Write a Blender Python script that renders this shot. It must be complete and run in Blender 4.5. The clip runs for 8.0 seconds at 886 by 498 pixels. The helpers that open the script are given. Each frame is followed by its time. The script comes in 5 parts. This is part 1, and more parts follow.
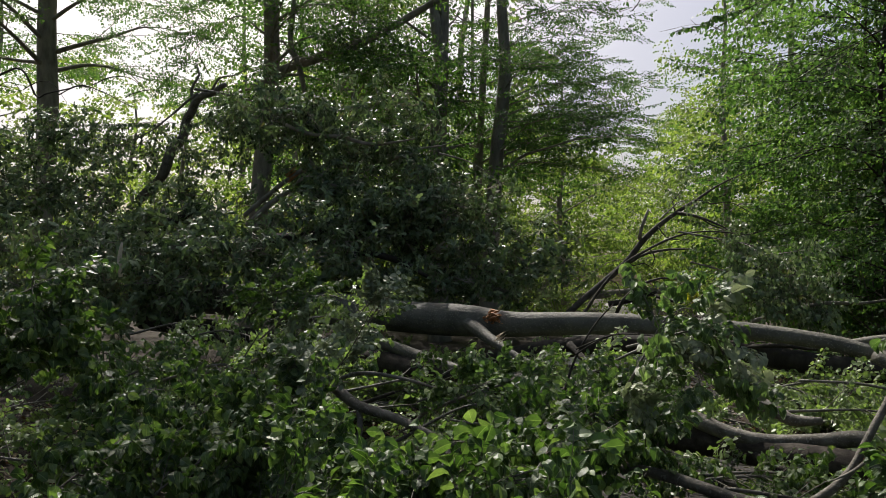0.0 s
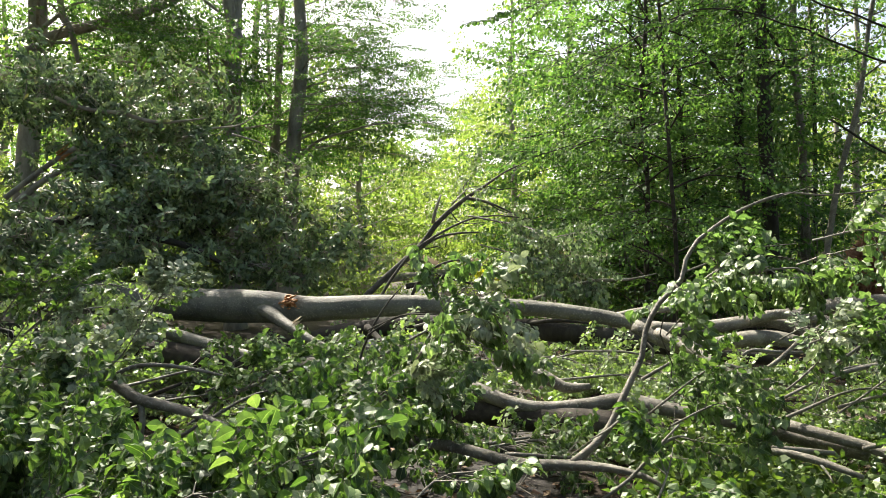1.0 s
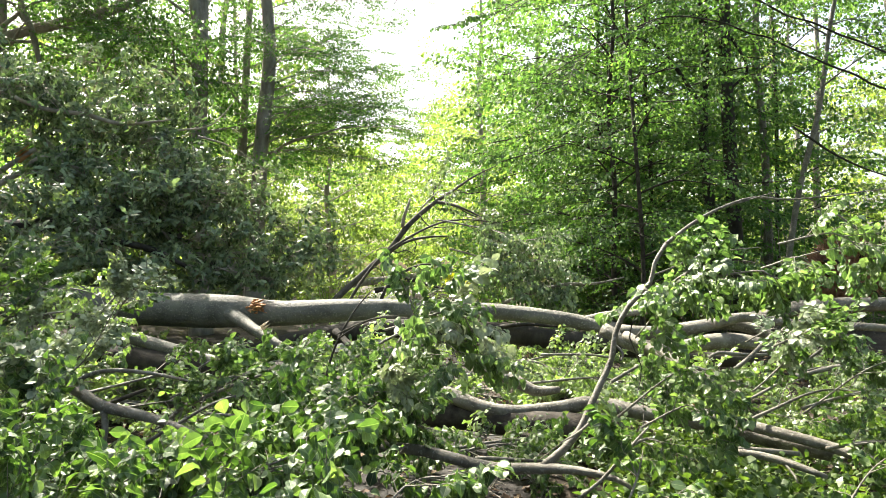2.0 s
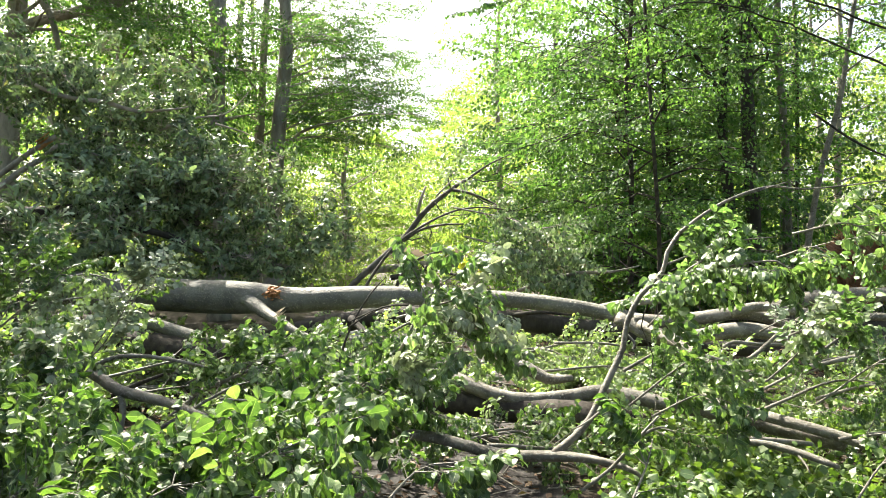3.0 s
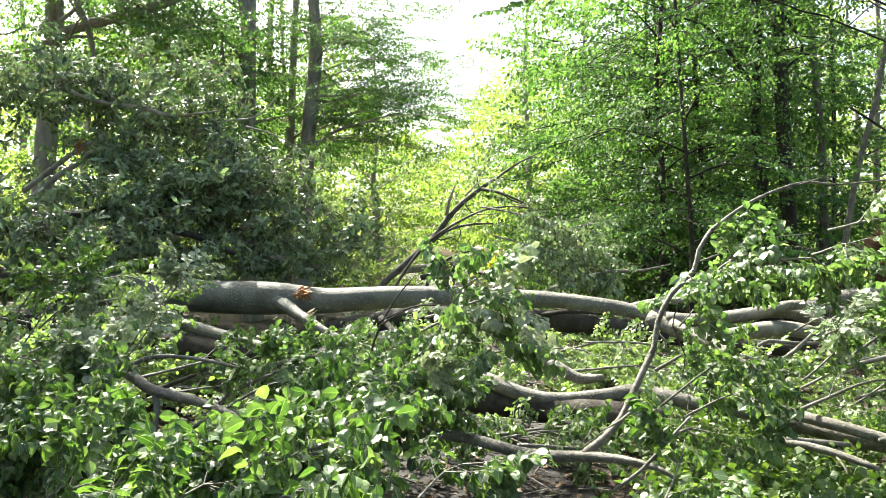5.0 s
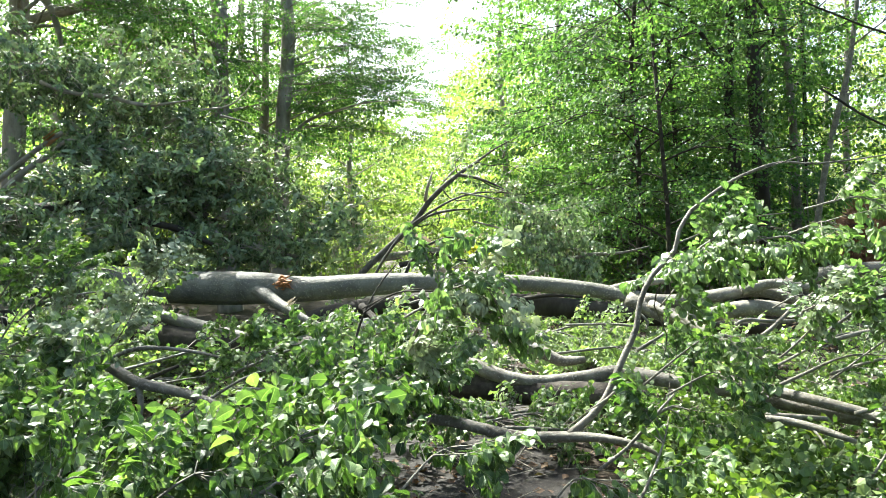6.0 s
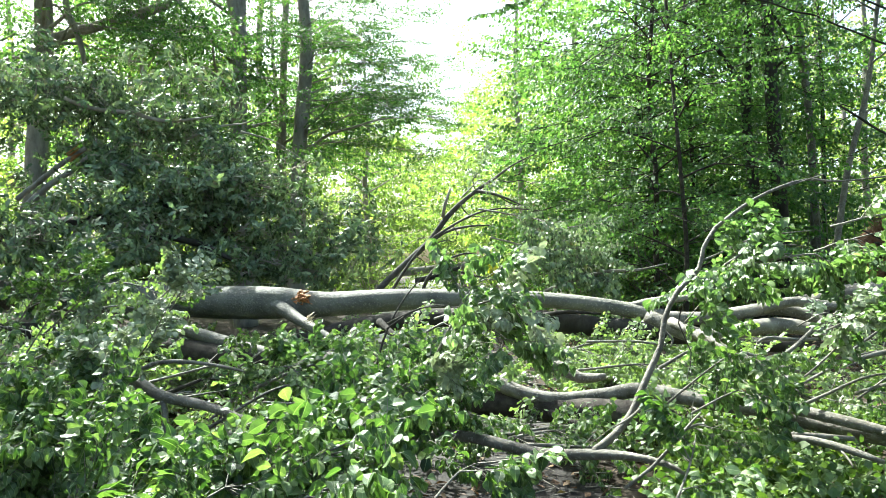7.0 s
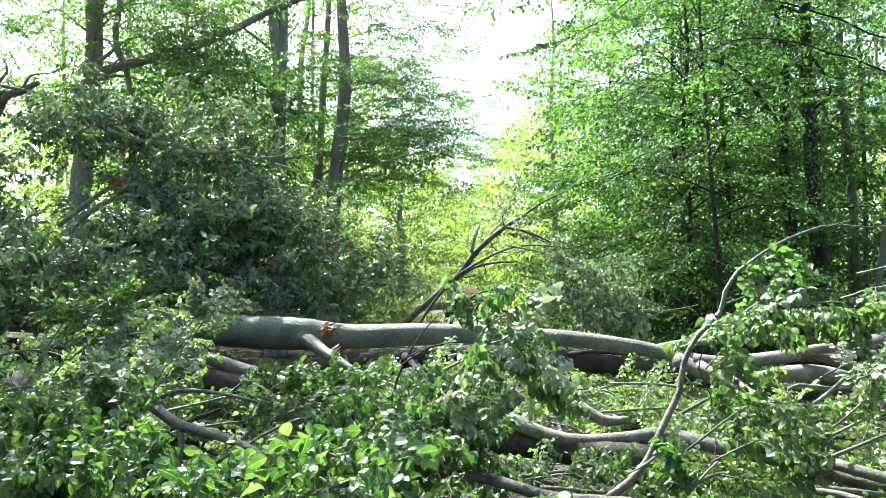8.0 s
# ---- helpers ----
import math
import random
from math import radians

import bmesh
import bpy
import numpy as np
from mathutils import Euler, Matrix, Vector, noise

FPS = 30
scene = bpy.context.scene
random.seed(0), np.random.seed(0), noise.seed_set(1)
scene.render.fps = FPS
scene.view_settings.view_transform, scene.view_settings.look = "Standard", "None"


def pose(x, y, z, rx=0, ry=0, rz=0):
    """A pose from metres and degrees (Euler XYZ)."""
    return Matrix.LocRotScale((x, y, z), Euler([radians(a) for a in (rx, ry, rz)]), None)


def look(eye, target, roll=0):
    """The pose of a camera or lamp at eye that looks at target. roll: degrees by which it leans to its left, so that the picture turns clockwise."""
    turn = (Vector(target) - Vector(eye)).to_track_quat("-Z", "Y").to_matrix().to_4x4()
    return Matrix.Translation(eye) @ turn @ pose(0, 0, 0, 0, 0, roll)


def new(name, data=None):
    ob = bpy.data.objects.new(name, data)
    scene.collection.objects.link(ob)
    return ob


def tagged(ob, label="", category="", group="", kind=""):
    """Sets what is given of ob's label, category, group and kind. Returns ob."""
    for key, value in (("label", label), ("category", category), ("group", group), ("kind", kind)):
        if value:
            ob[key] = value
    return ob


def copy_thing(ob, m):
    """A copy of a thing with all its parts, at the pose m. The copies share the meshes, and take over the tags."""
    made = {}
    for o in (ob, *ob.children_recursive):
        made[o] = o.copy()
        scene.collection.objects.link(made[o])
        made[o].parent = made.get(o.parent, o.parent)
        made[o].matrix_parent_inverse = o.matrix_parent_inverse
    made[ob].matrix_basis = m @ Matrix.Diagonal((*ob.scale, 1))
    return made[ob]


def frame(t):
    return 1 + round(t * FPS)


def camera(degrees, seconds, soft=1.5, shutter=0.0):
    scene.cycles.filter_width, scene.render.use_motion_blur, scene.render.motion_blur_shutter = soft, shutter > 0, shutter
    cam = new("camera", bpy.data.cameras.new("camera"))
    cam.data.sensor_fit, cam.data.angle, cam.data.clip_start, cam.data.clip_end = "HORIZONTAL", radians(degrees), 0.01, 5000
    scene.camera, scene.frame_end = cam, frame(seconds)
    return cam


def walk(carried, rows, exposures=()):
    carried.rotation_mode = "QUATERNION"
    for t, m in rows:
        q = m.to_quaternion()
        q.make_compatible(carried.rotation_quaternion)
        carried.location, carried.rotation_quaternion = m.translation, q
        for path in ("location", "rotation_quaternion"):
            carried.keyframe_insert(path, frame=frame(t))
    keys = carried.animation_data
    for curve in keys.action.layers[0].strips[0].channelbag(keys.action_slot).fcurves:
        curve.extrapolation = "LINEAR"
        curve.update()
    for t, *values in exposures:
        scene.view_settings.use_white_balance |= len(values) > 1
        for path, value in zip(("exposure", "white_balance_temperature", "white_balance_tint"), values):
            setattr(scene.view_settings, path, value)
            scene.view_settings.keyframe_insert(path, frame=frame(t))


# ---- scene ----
import itertools

cam = camera(62.0, 8.0, soft=0.5)
PATH = [
    (0.0, pose(-0.084, 0.034, 1.652, 92.92, -0.81, 15.92)),
    (0.5, pose(-0.021, 0.007, 1.660, 91.48, -0.42, 8.45)),
    (1.0, pose(-0.018, 0.007, 1.645, 91.78, 0.29, 0.59)),
    (1.2, pose(-0.019, -0.004, 1.645, 91.92, 0.60, -1.72)),
    (2.3, pose(-0.034, 0.035, 1.636, 92.12, 0.11, -1.82)),
    (2.5, pose(-0.025, 0.016, 1.643, 91.45, -0.19, -1.69)),
    (3.0, pose(-0.002, 0.008, 1.645, 91.12, 0.06, -0.54)),
    (3.5, pose(0.000, -0.000, 1.650, 90.30, -0.10, -0.60)),
    (4.0, pose(0.003, 0.010, 1.652, 91.74, -0.69, -0.29)),
    (4.5, pose(0.001, 0.005, 1.651, 91.70, -0.33, 2.07)),
    (5.0, pose(0.011, 0.013, 1.645, 91.11, 0.47, 1.81)),
    (5.2, pose(0.003, 0.009, 1.643, 90.82, 0.81, 1.31)),
    (6.3, pose(-0.048, 0.005, 1.631, 90.00, 1.63, -0.07)),
    (6.5, pose(-0.068, 0.006, 1.629, 90.08, 1.71, 0.69)),
    (7.0, pose(-0.092, -0.013, 1.636, 91.33, 1.26, 1.06)),
    (7.5, pose(-0.073, -0.017, 1.647, 92.70, 0.19, 0.90)),
    (8.0, pose(0.018, -0.015, 1.655, 93.98, -0.27, 3.74)),
]
walk(cam, PATH, exposures=[(0.0, 0.46, 6380, 13), (0.5, 1.22, 6630, 10), (1.0, 1.97, 6730, 9), (1.2, 2.16, 6730, 8), (2.3, 2.59, 6730, 8), (3.5, 2.68, 6680, 8), (4.5, 2.68, 6580, 6), (5.2, 2.68, 6380, 6), (6.3, 2.74, 6080, 2), (8.0, 2.63, 5800, -1)])


# ---- world, sun ----
SUN_EL, SUN_AZ = radians(50), radians(-36)          # azimuth from straight ahead, to the right
world = bpy.data.worlds.new("world")
scene.world = world
world.use_nodes = True
wn = world.node_tree.nodes
sky = wn.new("ShaderNodeTexSky")
sky.sky_type, sky.sun_disc = "NISHITA", False
sky.sun_elevation, sky.sun_rotation = SUN_EL, SUN_AZ
sky.air_density, sky.dust_density, sky.ozone_density = 1.0, 6.0, 0.6
world.node_tree.links.new(sky.outputs[0], wn["Background"].inputs[0])
wn["Background"].inputs[1].default_value = 0.084
sun = bpy.data.lights.new("sun", "SUN")
sun.energy, sun.angle, sun.color = 5.0, radians(0.6), (1.0, 0.95, 0.86)
sun_ob = new("sun", sun)
sun_way = Vector((math.sin(SUN_AZ) * math.cos(SUN_EL), math.cos(SUN_AZ) * math.cos(SUN_EL), math.sin(SUN_EL)))
sun_ob.matrix_world = look(sun_way * 60, (0, 0, 0))


# ---- materials ----
def material(name):
    m = bpy.data.materials.new(name)
    m.use_nodes = True
    return m, m.node_tree.nodes, m.node_tree.links, m.node_tree.nodes["Principled BSDF"]


def ramp(n, stops):
    r = n.new("ShaderNodeValToRGB")
    while len(r.color_ramp.elements) < len(stops):
        r.color_ramp.elements.new(0.5)
    for e, (p, c) in zip(r.color_ramp.elements, stops):
        e.position, e.color = p, (*c, 1)
    return r


def noise_tex(n, l, scale, detail=6, stretch=(1, 1, 1), rough=0.6):
    co = n.new("ShaderNodeTexCoord")
    mp = n.new("ShaderNodeMapping")
    mp.inputs["Scale"].default_value = stretch
    t = n.new("ShaderNodeTexNoise")
    t.inputs["Scale"].default_value, t.inputs["Detail"].default_value, t.inputs["Roughness"].default_value = scale, detail, rough
    l.new(co.outputs["Object"], mp.inputs[0])
    l.new(mp.outputs[0], t.inputs["Vector"])
    return t


def mix_rgb(n, l, fac, a, b, mode="MIX"):
    m = n.new("ShaderNodeMix")
    m.data_type, m.blend_type = "RGBA", mode
    for sock, v in ((m.inputs[0], fac), (m.inputs[6], a), (m.inputs[7], b)):
        if hasattr(v, "is_output"):
            l.new(v, sock)
        else:
            sock.default_value = v if isinstance(v, float) else (*v, 1)
    return m.outputs[2]


def leaf_material(name, stops, through_colour, share=0.4, rough=0.42, loose=False, patch=0.9, gloss=0.4, veins=False):
    """Leaf: coloured by piece, veined by fine noise, light passing through."""
    m, n, l, p = material(name)
    if loose:
        src = n.new("ShaderNodeObjectInfo").outputs["Random"]
    else:
        src = n.new("ShaderNodeNewGeometry").outputs["Random Per Island"]
    r = ramp(n, stops)
    l.new(src, r.inputs[0])
    big = noise_tex(n, l, patch, 3)
    fine = noise_tex(n, l, 45, 3)
    rb = ramp(n, [(0.3, (0.62, 0.7, 0.66)), (0.7, (1.25, 1.16, 1.05))])
    l.new(big.outputs[0], rb.inputs[0])
    c = mix_rgb(n, l, 1.0, r.outputs[0], rb.outputs[0], "MULTIPLY")
    rf = ramp(n, [(0.35, (0.82, 0.82, 0.8)), (0.65, (1.1, 1.1, 1.05))])
    l.new(fine.outputs[0], rf.inputs[0])
    c = mix_rgb(n, l, 1.0, c, rf.outputs[0], "MULTIPLY")
    height = fine.outputs[0]
    if veins:
        uv = n.new("ShaderNodeUVMap")
        sep = n.new("ShaderNodeSeparateXYZ")
        l.new(uv.outputs[0], sep.inputs[0])

        def calc(op, a, b=0.0):
            m_ = n.new("ShaderNodeMath")
            m_.operation = op
            for sock, v in ((m_.inputs[0], a), (m_.inputs[1], b)):
                if hasattr(v, "is_output"):
                    l.new(v, sock)
                else:
                    sock.default_value = v
            return m_.outputs[0]

        side = calc("ABSOLUTE", sep.outputs[1])
        pleat = calc("SINE", calc("MULTIPLY", calc("SUBTRACT", sep.outputs[0], calc("MULTIPLY", side, 0.8)), 62.0))
        rib = calc("LESS_THAN", side, 0.018)
        height = calc("ADD", calc("MULTIPLY", pleat, 0.5), calc("MULTIPLY", rib, -1.0))
        c = mix_rgb(n, l, calc("MULTIPLY", rib, 0.45), c, (0.3, 0.36, 0.18))
        edge = calc("MULTIPLY", calc("GREATER_THAN", pleat, 0.8), 0.05)
        c = mix_rgb(n, l, edge, c, (0.25, 0.31, 0.15))
    l.new(c, p.inputs["Base Color"])
    p.inputs["Roughness"].default_value = rough
    p.inputs["Specular IOR Level"].default_value = gloss
    bp = n.new("ShaderNodeBump")
    bp.inputs["Strength"].default_value, bp.inputs["Distance"].default_value = 0.3 if veins else 0.35, 0.003
    l.new(height, bp.inputs["Height"])
    l.new(bp.outputs[0], p.inputs["Normal"])
    t = n.new("ShaderNodeBsdfTranslucent")
    ct = mix_rgb(n, l, 1.0, c, through_colour, "MULTIPLY")
    l.new(ct, t.inputs[0])
    mx = n.new("ShaderNodeMixShader")
    mx.inputs[0].default_value = share
    l.new(p.outputs[0], mx.inputs[1])
    l.new(t.outputs[0], mx.inputs[2])
    l.new(mx.outputs[0], n["Material Output"].inputs[0])
    return m


def bark_material(name, dark, mid, light, scale=6.0, stretch=(1, 1, 1), rough=0.8, bump=0.35, spots=None, fissure=0.0):
    m, n, l, p = material(name)
    a = noise_tex(n, l, scale, 8, stretch, 0.65)
    r = ramp(n, [(0.3, dark), (0.5, mid), (0.72, light)])
    l.new(a.outputs[0], r.inputs[0])
    c = r.outputs[0]
    if spots:
        s = noise_tex(n, l, 46, 6)
        rs = ramp(n, [(0.56, (0, 0, 0)), (0.63, (1, 1, 1))])
        l.new(s.outputs[0], rs.inputs[0])
        c = mix_rgb(n, l, rs.outputs[0], c, spots)
    b = noise_tex(n, l, scale * 6, 9, stretch, 0.7)
    bp = n.new("ShaderNodeBump")
    bp.inputs["Strength"].default_value, bp.inputs["Distance"].default_value = bump, 0.02
    l.new(b.outputs[0], bp.inputs["Height"])
    l.new(bp.outputs[0], p.inputs["Normal"])
    l.new(c, p.inputs["Base Color"])
    p.inputs["Roughness"].default_value = rough
    p.inputs["Specular IOR Level"].default_value = 0.22
    return m


BEECH = [(0.0, (0.022, 0.048, 0.014)), (0.35, (0.056, 0.102, 0.034)), (0.75, (0.094, 0.150, 0.059)), (1.0, (0.194, 0.252, 0.127))]
CANOPY = [(0.0, (0.040, 0.091, 0.034)), (0.5, (0.067, 0.134, 0.053)), (1.0, (0.101, 0.173, 0.072))]
FARC = [(0.0, (0.067, 0.111, 0.033)), (0.5, (0.107, 0.159, 0.052)), (1.0, (0.163, 0.211, 0.081))]
WILT = [(0.0, (0.042, 0.074, 0.025)), (0.35, (0.087, 0.139, 0.052)), (0.75, (0.136, 0.196, 0.087)), (1.0, (0.242, 0.301, 0.160))]
OAK = [(0.0, (0.038, 0.062, 0.029)), (0.35, (0.109, 0.162, 0.089)), (0.94, (0.244, 0.310, 0.204)), (1.0, (0.141, 0.131, 0.076))]
leaf_near = leaf_material("beech_leaf_near", BEECH, (1.8, 2.2, 0.75), 0.28, 0.42, patch=3.0, gloss=0.45, veins=True)
leaf_loose = leaf_material("beech_leaf_single", BEECH, (1.8, 2.2, 0.75), 0.28, 0.42, loose=True, patch=3.0, gloss=0.45, veins=True)
leaf_wilted = leaf_material("beech_leaf_wilted", WILT, (1.6, 2.0, 0.95), 0.3, 0.42, patch=3.0, gloss=0.5, veins=True)
leaf_canopy = leaf_material("beech_leaf_canopy", CANOPY, (2.0, 2.1, 0.85), 0.5, 0.5, gloss=0.32)
leaf_far = leaf_material("far_leaf", FARC, (2.0, 2.1, 0.95), 0.55, 0.45)
leaf_oak = leaf_material("oak_leaf_wilted", OAK, (1.4, 1.6, 0.8), 0.25, 0.42, patch=1.6, gloss=0.45)
leaf_pale = leaf_material("pale_leaf_underside", [(0.0, (0.176, 0.224, 0.136)), (1.0, (0.336, 0.376, 0.288))], (1.2, 1.3, 0.9), 0.2, 0.5)
leaf_yellow = leaf_material("yellow_leaf", [(0.0, (0.240, 0.272, 0.024)), (1.0, (0.400, 0.384, 0.048))], (1.4, 1.4, 0.5), 0.4, 0.5)
leaf_herb = leaf_material("herb_leaf", [(0.0, (0.046, 0.085, 0.022)), (0.6, (0.078, 0.128, 0.038)), (1.0, (0.156, 0.210, 0.076))], (1.6, 1.8, 0.6), 0.36)
litter_mat = leaf_material("leaf_litter", [(0.0, (0.042, 0.025, 0.014)), (0.5, (0.112, 0.063, 0.035)), (0.9, (0.210, 0.140, 0.084)), (1.0, (0.084, 0.112, 0.035))], (1, 0.8, 0.5), 0.12, 0.7)
bark_beech = bark_material("beech_bark", (0.060, 0.058, 0.048), (0.112, 0.108, 0.088), (0.164, 0.158, 0.128), 3.5, (1, 1, 1), 0.62, 0.9, (0.207, 0.200, 0.162))
bark_limb = bark_material("limb_bark", (0.059, 0.053, 0.039), (0.127, 0.116, 0.093), (0.217, 0.204, 0.167), 7, (1, 1, 1), 0.6, 0.6, (0.217, 0.208, 0.177))
bark_stand = bark_material("standing_bark", (0.115, 0.102, 0.084), (0.221, 0.198, 0.164), (0.320, 0.291, 0.246), 5, (1, 1, 0.35), 0.85, 0.5)
bark_dark = bark_material("dark_bark", (0.017, 0.015, 0.013), (0.038, 0.034, 0.027), (0.072, 0.064, 0.051), 6, (1, 1, 0.3), 0.85, 0.6)
bark_brown = bark_material("brown_bark", (0.017, 0.014, 0.011), (0.038, 0.032, 0.025), (0.081, 0.070, 0.054), 9, (1, 1, 1), 0.85, 0.7)
wood_torn = bark_material("torn_wood", (0.225, 0.090, 0.030), (0.375, 0.180, 0.075), (0.510, 0.315, 0.165), 14, (1, 1, 1), 0.7, 0.8)
wood_pale = bark_material("pale_wood", (0.4, 0.33, 0.24), (0.55, 0.47, 0.36), (0.7, 0.63, 0.5), 12, (1, 1, 1), 0.7, 0.5)
soil_red = bark_material("red_soil", (0.096, 0.044, 0.024), (0.240, 0.124, 0.072), (0.384, 0.232, 0.148), 5, (1, 1, 1), 0.95, 1.0)
bark_lean = bark_material("weathered_bark", (0.03, 0.027, 0.022), (0.065, 0.059, 0.048), (0.12, 0.11, 0.09), 9, (1, 1, 1), 0.8, 0.6)
# near track: soil and the shade of the boughs both darken this colour
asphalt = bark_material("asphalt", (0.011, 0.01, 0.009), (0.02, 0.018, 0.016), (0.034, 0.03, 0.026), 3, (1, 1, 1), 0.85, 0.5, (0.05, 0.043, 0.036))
# far track: the same asphalt, with sunlight put into a paler colour
asphalt_sunlit = bark_material("sunlit_asphalt", (0.14, 0.133, 0.122), (0.2, 0.19, 0.175), (0.27, 0.258, 0.24), 2, (1, 1, 1), 0.85, 0.3, (0.3, 0.285, 0.26))
earth = bark_material("forest_floor", (0.010, 0.008, 0.006), (0.025, 0.018, 0.012), (0.042, 0.035, 0.021), 2.2, (1, 1, 1), 0.95, 1.0, (0.056, 0.038, 0.025))

# ---- mesh helpers ----


def unit(v):
    return v / np.maximum(np.linalg.norm(v, axis=-1, keepdims=True), 1e-9)


def mesh_np(name, verts, faces, mat, smooth=False, uv=None):
    """A mesh from an array of vertices and an array of equal-sided faces."""
    me = bpy.data.meshes.new(name)
    verts, faces = np.asarray(verts, np.float32), np.asarray(faces, np.int32)
    k = faces.shape[1]
    me.vertices.add(len(verts))
    me.vertices.foreach_set("co", verts.ravel())
    me.loops.add(faces.size)
    me.loops.foreach_set("vertex_index", faces.ravel())
    me.polygons.add(len(faces))
    me.polygons.foreach_set("loop_start", np.arange(0, faces.size, k, dtype=np.int32))
    me.polygons.foreach_set("use_smooth", np.full(len(faces), smooth))
    if uv is not None:
        layer = me.uv_layers.new(name="leaf")
        layer.uv.foreach_set("vector", np.asarray(uv, np.float32)[faces.ravel()].ravel())
    me.update(calc_edges=True)
    me.materials.append(mat)
    return me


def thing(name, base, label, category, group="", kind=""):
    ob = new(name)
    ob.location = base
    ob.empty_display_size = 0.1
    return tagged(ob, label, category, group, kind)


def part(name, me, parent, label="", kind=""):
    """A mesh given in the world's metres, as a part of a thing (or of a part)."""
    ob = new(name, me)
    at = Vector((0, 0, 0))
    up = parent
    while up:
        at += up.location
        up = up.parent
    me.transform(Matrix.Translation(-at))
    ob.parent = parent
    return tagged(ob, label, kind=kind)


def spline(pts, step):
    """Catmull-Rom through control points; the last column may carry the radius."""
    p = np.asarray(pts, float)
    p = np.vstack([2 * p[0] - p[1], p, 2 * p[-1] - p[-2]])
    out = []
    for i in range(1, len(p) - 2):
        n = max(2, int(np.linalg.norm(p[i + 1, :3] - p[i, :3]) / step))
        t = (np.arange(n) / n)[:, None]
        a, b, c, d = p[i - 1], p[i], p[i + 1], p[i + 2]
        out.append(0.5 * (2 * b + (c - a) * t + (2 * a - 5 * b + 4 * c - d) * t ** 2 + (3 * b - a - 3 * c + d) * t ** 3))
    out.append(p[-2:-1])
    return np.vstack(out)


def tube_arrays(pts, radii, sides=10, step=0.12, rough=0.06, seed=0, bend=0.0):
    g = np.random.default_rng(seed)
    r = np.interp(np.linspace(0, 1, len(pts)), np.linspace(0, 1, len(radii)), radii)
    s = spline(np.hstack([np.asarray(pts, float), r[:, None]]), step)
    c, r = s[:, :3], np.maximum(s[:, 3], 0.0015)
    if bend:
        w = g.normal(0, 1, (len(c), 3))
        for _ in range(6):
            w[1:-1] = (w[:-2] + w[1:-1] + w[2:]) / 3
        w *= np.minimum(np.arange(len(c)), np.arange(len(c))[::-1])[:, None].clip(0, 4) / 4
        c = c + w * bend
    tan = unit(np.gradient(c, axis=0))
    side = np.cross(tan[0], (0.3, 0.2, 1.0) if abs(tan[0][2]) < 0.9 else (1.0, 0.1, 0))
    verts = []
    a = np.arange(sides) / sides * 2 * np.pi
    ph = g.uniform(0, 6.28, 4)
    for i in range(len(c)):
        side = unit(side - tan[i] * (side @ tan[i]))
        up = np.cross(tan[i], side)
        k = 1 + rough * (np.sin(2 * a + ph[0] + i * 0.13) * 0.6 + np.sin(3 * a + ph[1] + i * 0.31) * 0.5 + 0.7 * math.sin(i * 0.37 + ph[2]) + g.normal(0, 0.25, sides))
        verts.append(c[i] + r[i] * k[:, None] * (np.cos(a)[:, None] * side + np.sin(a)[:, None] * up))
    m = len(c)
    v = np.vstack(verts)
    i, j = np.meshgrid(np.arange(m - 1), np.arange(sides), indexing="ij")
    q = np.stack([i * sides + j, i * sides + (j + 1) % sides, (i + 1) * sides + (j + 1) % sides, (i + 1) * sides + j], -1).reshape(-1, 4)
    n = len(v)
    v = np.vstack([v, c[:1] - tan[:1] * r[0] * 0.15, c[-1:] + tan[-1:] * r[-1] * 0.3])
    j = np.arange(sides)
    j1 = (j + 1) % sides
    c0 = np.stack([np.full(sides, n), j1, j, np.full(sides, n)], -1)[:, :3]
    c1 = np.stack([np.full(sides, n + 1), (m - 1) * sides + j, (m - 1) * sides + j1], -1)
    q3 = np.vstack([q[:, [0, 1, 2]], q[:, [0, 2, 3]], c0, c1])
    return v, q3


def tube(name, pts, radii, mat, sides=10, step=0.12, rough=0.06, seed=0, bend=0.0):
    v, q = tube_arrays(pts, radii, sides, step, rough, seed, bend)
    return mesh_np(name, v, q, mat, True)


def sticks(name, a, b, ra, rb, mat):
    """Many thin three-sided twigs in one mesh, from a to b."""
    a, b = np.asarray(a, float), np.asarray(b, float)
    d = unit(b - a)
    h = np.where(np.abs(d[:, 2:3]) < 0.9, (0.0, 0.0, 1.0), (1.0, 0.0, 0.0))
    s = unit(np.cross(d, h))
    u = np.cross(d, s)
    ring = [np.cos(k) * s + np.sin(k) * u for k in (0, 2.094, 4.189)]
    ra, rb = np.broadcast_to(ra, len(a))[:, None], np.broadcast_to(rb, len(a))[:, None]
    v = np.stack([a + w * ra for w in ring] + [b + w * rb for w in ring], 1)
    f = np.array([(0, 1, 4), (0, 4, 3), (1, 2, 5), (1, 5, 4), (2, 0, 3), (2, 3, 5)])
    faces = (np.arange(len(a))[:, None, None] * 6 + f[None]).reshape(-1, 3)
    return mesh_np(name, v.reshape(-1, 3), faces, mat, True)


